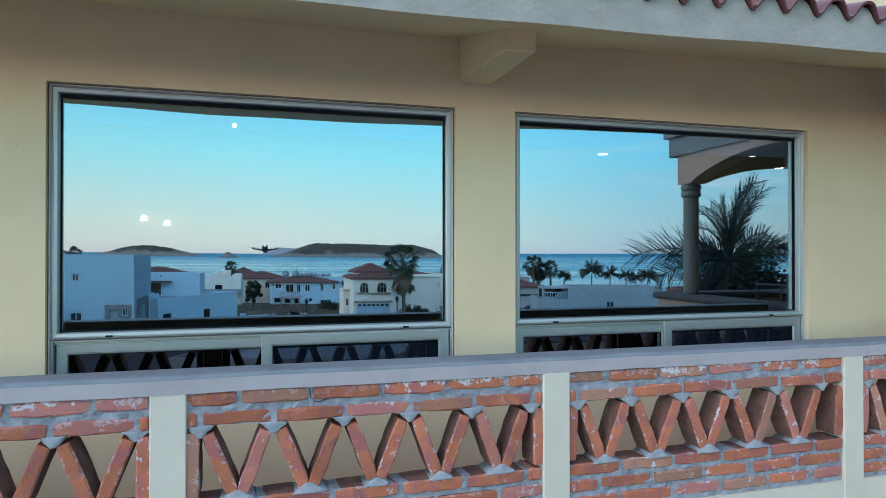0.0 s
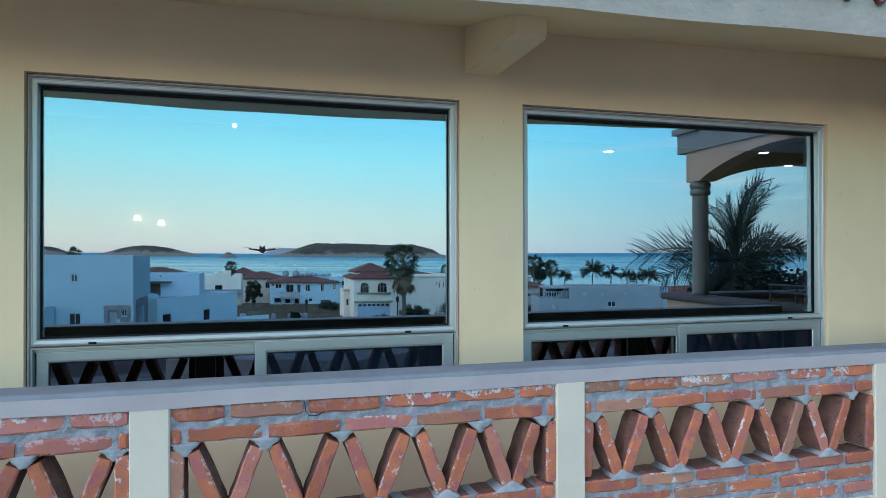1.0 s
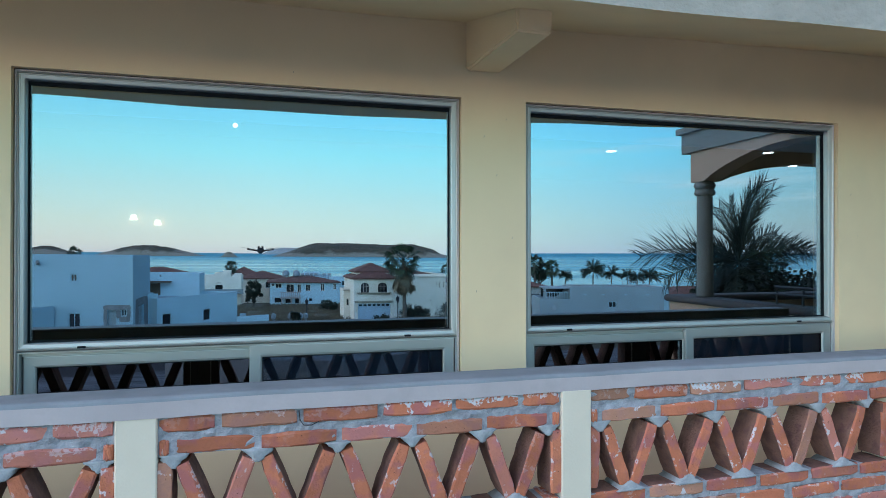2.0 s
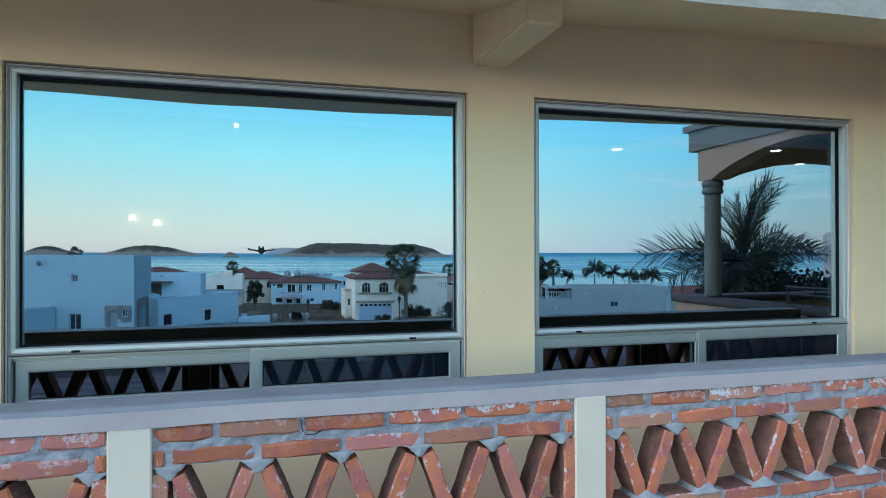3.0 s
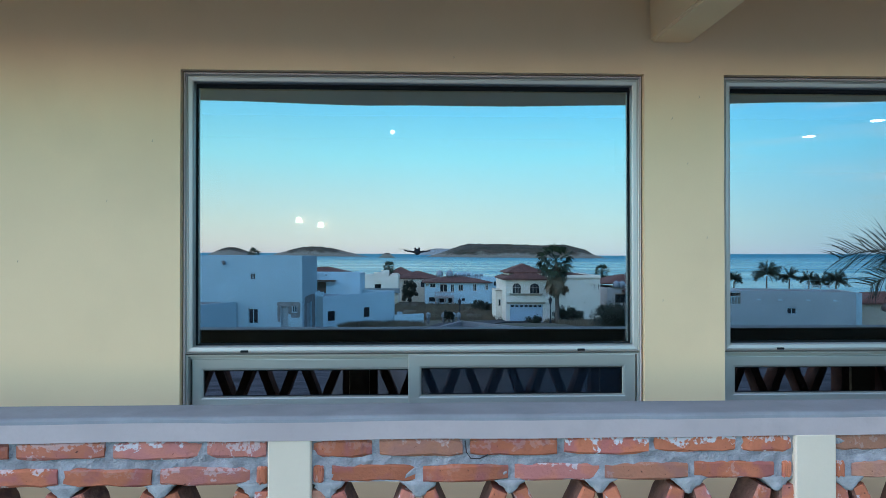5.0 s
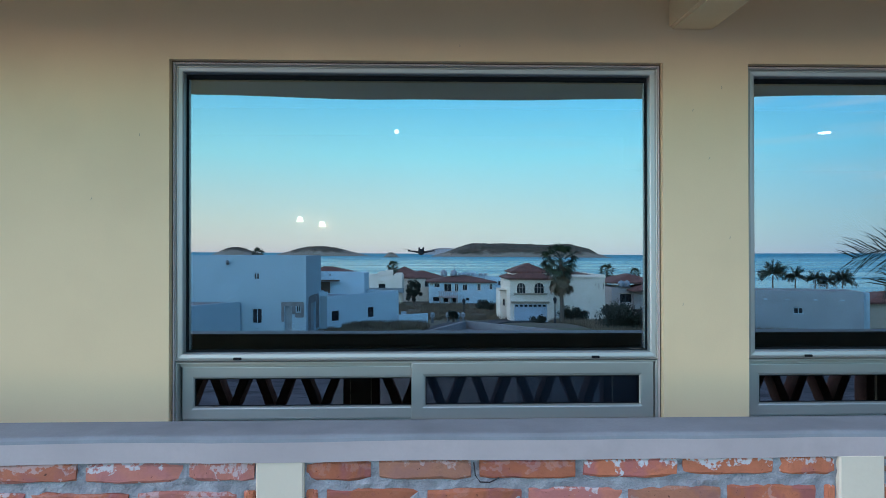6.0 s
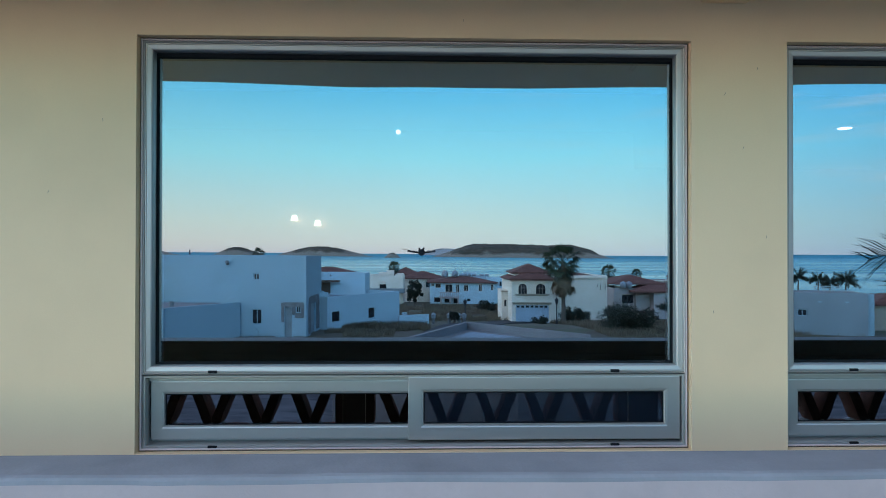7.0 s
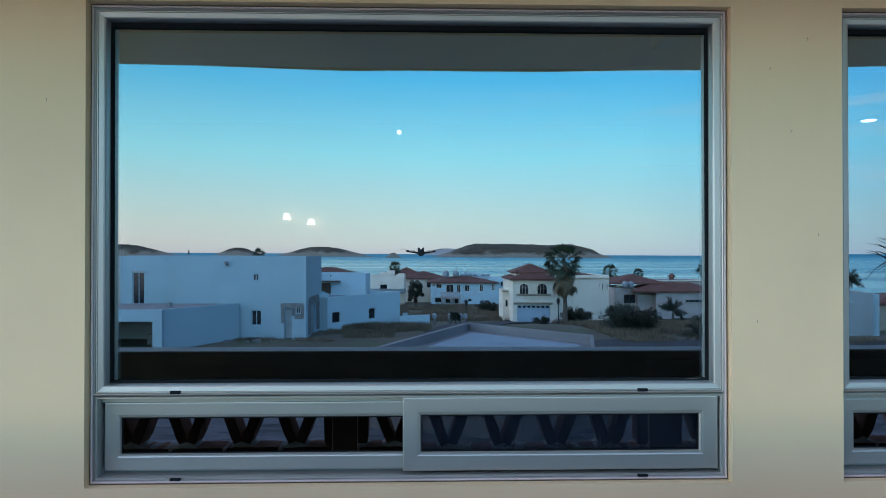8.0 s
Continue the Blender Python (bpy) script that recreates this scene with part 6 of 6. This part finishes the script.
fan_palm(14.75, 67.7, 6.6, 2.6, 1, leaves=42)
fan_palm(34.6, 120, 5.5, 1.9, 2, label="fan palm behind the houses", skirt=False)
fan_palm(45.2, 135, 5.5, 1.6, 3, label="fan palm behind the houses", skirt=False)
fan_palm(40.6, 91, 6.0, 2.0, 4, label="fan palm behind the houses", skirt=False)
fan_palm(43.0, 90, 5.4, 1.7, 41, label="fan palm behind the houses", skirt=False)
fan_palm(-4.9, 103, 5.7, 1.3, 5, label="fan palm behind the houses", skirt=False)
fan_palm(-23.2, 90, 7.55, 1.15, 6, label="fan palm behind the houses", skirt=False)
for k, (x, d, zc, s) in enumerate(((45.3, 90, -2.1, 1.3), (50.1, 90, -1.35, 2.0), (53.4, 90, -1.8, 1.5), (56.3, 90, -2.1, 1.4), (58.0, 90, -2.5, 1.3), (60.3, 90, -2.3, 1.8))):
    feather_palm(x, d, zc, s, 60 + k, 24, "feather palm near the shore", wide=1.8)
# direction, rise, length, bend and leaflet length of each frond
FRONDS = ((0, 90, 1.75, 0.8, 0.42), (10, 88, 1.7, 0.7, 0.42), (-12, 92, 1.55, 0.75, 0.40), (25, 82, 1.6, 0.7, 0.36), (180, 82, 1.35, 0.0, 0.14),
          (178, 72, 1.45, 1.2, 0.34), (168, 60, 1.2, 1.1, 0.30), (90, 78, 1.2, 0.6, 0.34), (270, 76, 1.3, 0.6, 0.34),
          (181, 18, 2.3, 0.75, 0.56), (186, 4, 1.7, 0.6, 0.46), (174, -10, 1.2, 0.5, 0.40), (200, 26, 1.3, 0.9, 0.42), (160, 12, 1.4, 0.7, 0.42), (180, 40, 1.1, 1.1, 0.36),
          (0, 55, 1.15, 1.2, 0.36), (-8, 38, 1.4, 1.0, 0.40), (6, 26, 1.6, 0.8, 0.42), (14, 12, 1.8, 0.5, 0.40), (-14, 2, 1.6, 0.3, 0.38), (30, 30, 1.3, 0.9, 0.40),
          (-4, -14, 1.2, 0.3, 0.36), (90, 26, 1.1, 0.8, 0.36), (270, 30, 1.3, 0.8, 0.36), (300, 18, 1.4, 0.7, 0.38)) + tuple((45 * k, -28 - 9 * (k % 3), 0.95, 0.4, 0.42) for k in range(8)) + ((-5, 86, 1.85, 0.85, 0.40), (5, 80, 1.5, 0.8, 0.40), (190, 86, 1.2, 0.3, 0.34))
feather_palm(9.4, 11.0, 1.44, 2.2, 11, 0, "large feather palm beside the terrace", FRONDS)
leafy_tree(41.8, 92, 3.9, 1.6, 1.7, 35, "olive-green bushy tree near the shore", leaf=0.14, count=3000)
leafy_tree(9.5, 11.3, 5.1, 0.8, 0.7, 30, "dark bushy tree beside the terrace", "tree", 0.055, 6000)
leafy_tree(10.5, 11.6, 4.9, 1.2, 0.9, 27, "dark bushy tree beside the terrace", "tree", 0.055, 10400)
leafy_tree(12.0, 10.6, 4.85, 1.5, 1.0, 28, "dark bushy tree beside the terrace", "tree", 0.055, 10400)
leafy_tree(12.0, 66.5, 0.05, 1.0, 0.45, 29, "low dark shrub beside the driveway", "shrub", 0.1, 900)
leafy_tree(17.1, 53.5, 0.5, 2.35, 0.95, 21, "round dark bushy tree on dry grass", leaf=0.085, count=11000)
leafy_tree(-1.45, 93.5, 1.2, 1.25, 1.7, 22, "dark upright tree beside a house", leaf=0.09, count=6000)
leafy_tree(16.3, 68.5, 0.3, 1.6, 1.0, 23, "dark shrub by the cream house", "shrub", 0.08, 5000)
leafy_tree(8.6, 88, 0.3, 1.35, 0.8, 24, "dark shrub in the dry field", "shrub", 0.08, 3500)
leafy_tree(3.05, 64.5, 0.5, 0.55, 0.5, 25, "low dark shrub by the street", "shrub", 0.1, 900)
leafy_tree(28.0, 64, 0.1, 1.2, 0.7, 26, "low dark shrub by the tiled house", "shrub", 0.08, 2200)
feather_palm(25.5, 66, -4.2, 1.5, 31, 18, "short spiky palm in the garden", wide=1.8)
feather_palm(19.8, 47, -4.1, 1.3, 32, 18, "short spiky palm in the garden")


def grass_field(name, x0, x1, d0, d1, count, ht, seed, label):
    r = random.Random(seed)
    bm = bmesh.new()
    for k in range(count):
        x, d = r.uniform(x0, x1), r.uniform(d0, d1)
        if noise.noise((x * 0.35, d * 0.35, seed)) < -0.12:
            continue
        base = Vector((x, MIR - d, level(d) - 0.1))
        for b in range(4):
            lean = Vector((r.uniform(-0.5, 0.5), r.uniform(-0.5, 0.5), 1)) * ht * r.uniform(0.5, 1.2)
            w = Vector((r.uniform(-1, 1), r.uniform(-1, 1), 0)).normalized() * 0.035
            v = [bm.verts.new(q) for q in (base - w, base + w, base + lean)]
            bm.faces.new(v)
    return tagged(part(name, bm, M_GRASS), label, "grass", kind="stuff")


grass_field("dry_grass", -6.5, 0.5, 52.0, 58.2, 2600, 0.55, 3, "tall dry grass along the white house")
grass_field("dry_grass", -13.5, -6.2, 46.2, 47.5, 500, 0.3, 6, "low weeds and dry tufts along a house wall")
grass_field("dry_grass", -7.6, -2.2, 48.0, 53.0, 1300, 0.38, 7, "scattered dry tufts on the verge")
grass_field("dry_grass", -4, 12, 74, 95, 6000, 0.6, 4, "dry grass in the empty field")
grass_field("dry_grass", 14, 32, 44, 72, 8000, 0.6, 5, "dry grass round the bushy tree")

# ---- camera drone hovering in front of the windows ----
drone = empty("drone", pose(0.19, -0.75, 1.665) @ Matrix.Scale(0.8, 4))
part("body", soft_box(-0.047, 0.047, -0.11, 0.11, -0.050, 0.036, 0.018, 3), M_DRONE, drone, smooth=True)
for sx in (-1, 1):
    part("sensor_pod", soft_box(0.030 * sx - 0.016, 0.030 * sx + 0.016, 0.06, 0.112, 0.030, 0.058, 0.008, 2), M_DRONE, drone)
part("camera_gimbal", soft_box(-0.030, 0.030, 0.10, 0.15, -0.062, -0.010, 0.012, 2), M_DRONE, drone)
for sx in (-1, 1):
    for sy in (-1, 1):
        bm = bmesh.new()
        tube(bm, [Vector((0.04 * sx, 0.07 * sy, -0.016)), Vector((0.10 * sx, 0.10 * sy, -0.008)), Vector((0.19 * sx, 0.14 * sy, 0.004))], [0.016, 0.013, 0.008], 8)
        lathe(bm, [(0.016, -0.006), (0.016, 0.016), (0.010, 0.022)], 10, (0.19 * sx, 0.14 * sy, 0.0))
        arm = part("arm", bm, M_DRONE, drone)
        bm = bmesh.new()
        box(bm, -0.11, 0.11, -0.008, 0.008, 0.0, 0.003, pose(0.19 * sx, 0.14 * sy, 0.022, 0, -6 * sx, 14 * sx * sy))
        part("propeller", bm, M_DRONE, arm)
tagged(drone, "small dark camera drone hovering before the house", "drone")
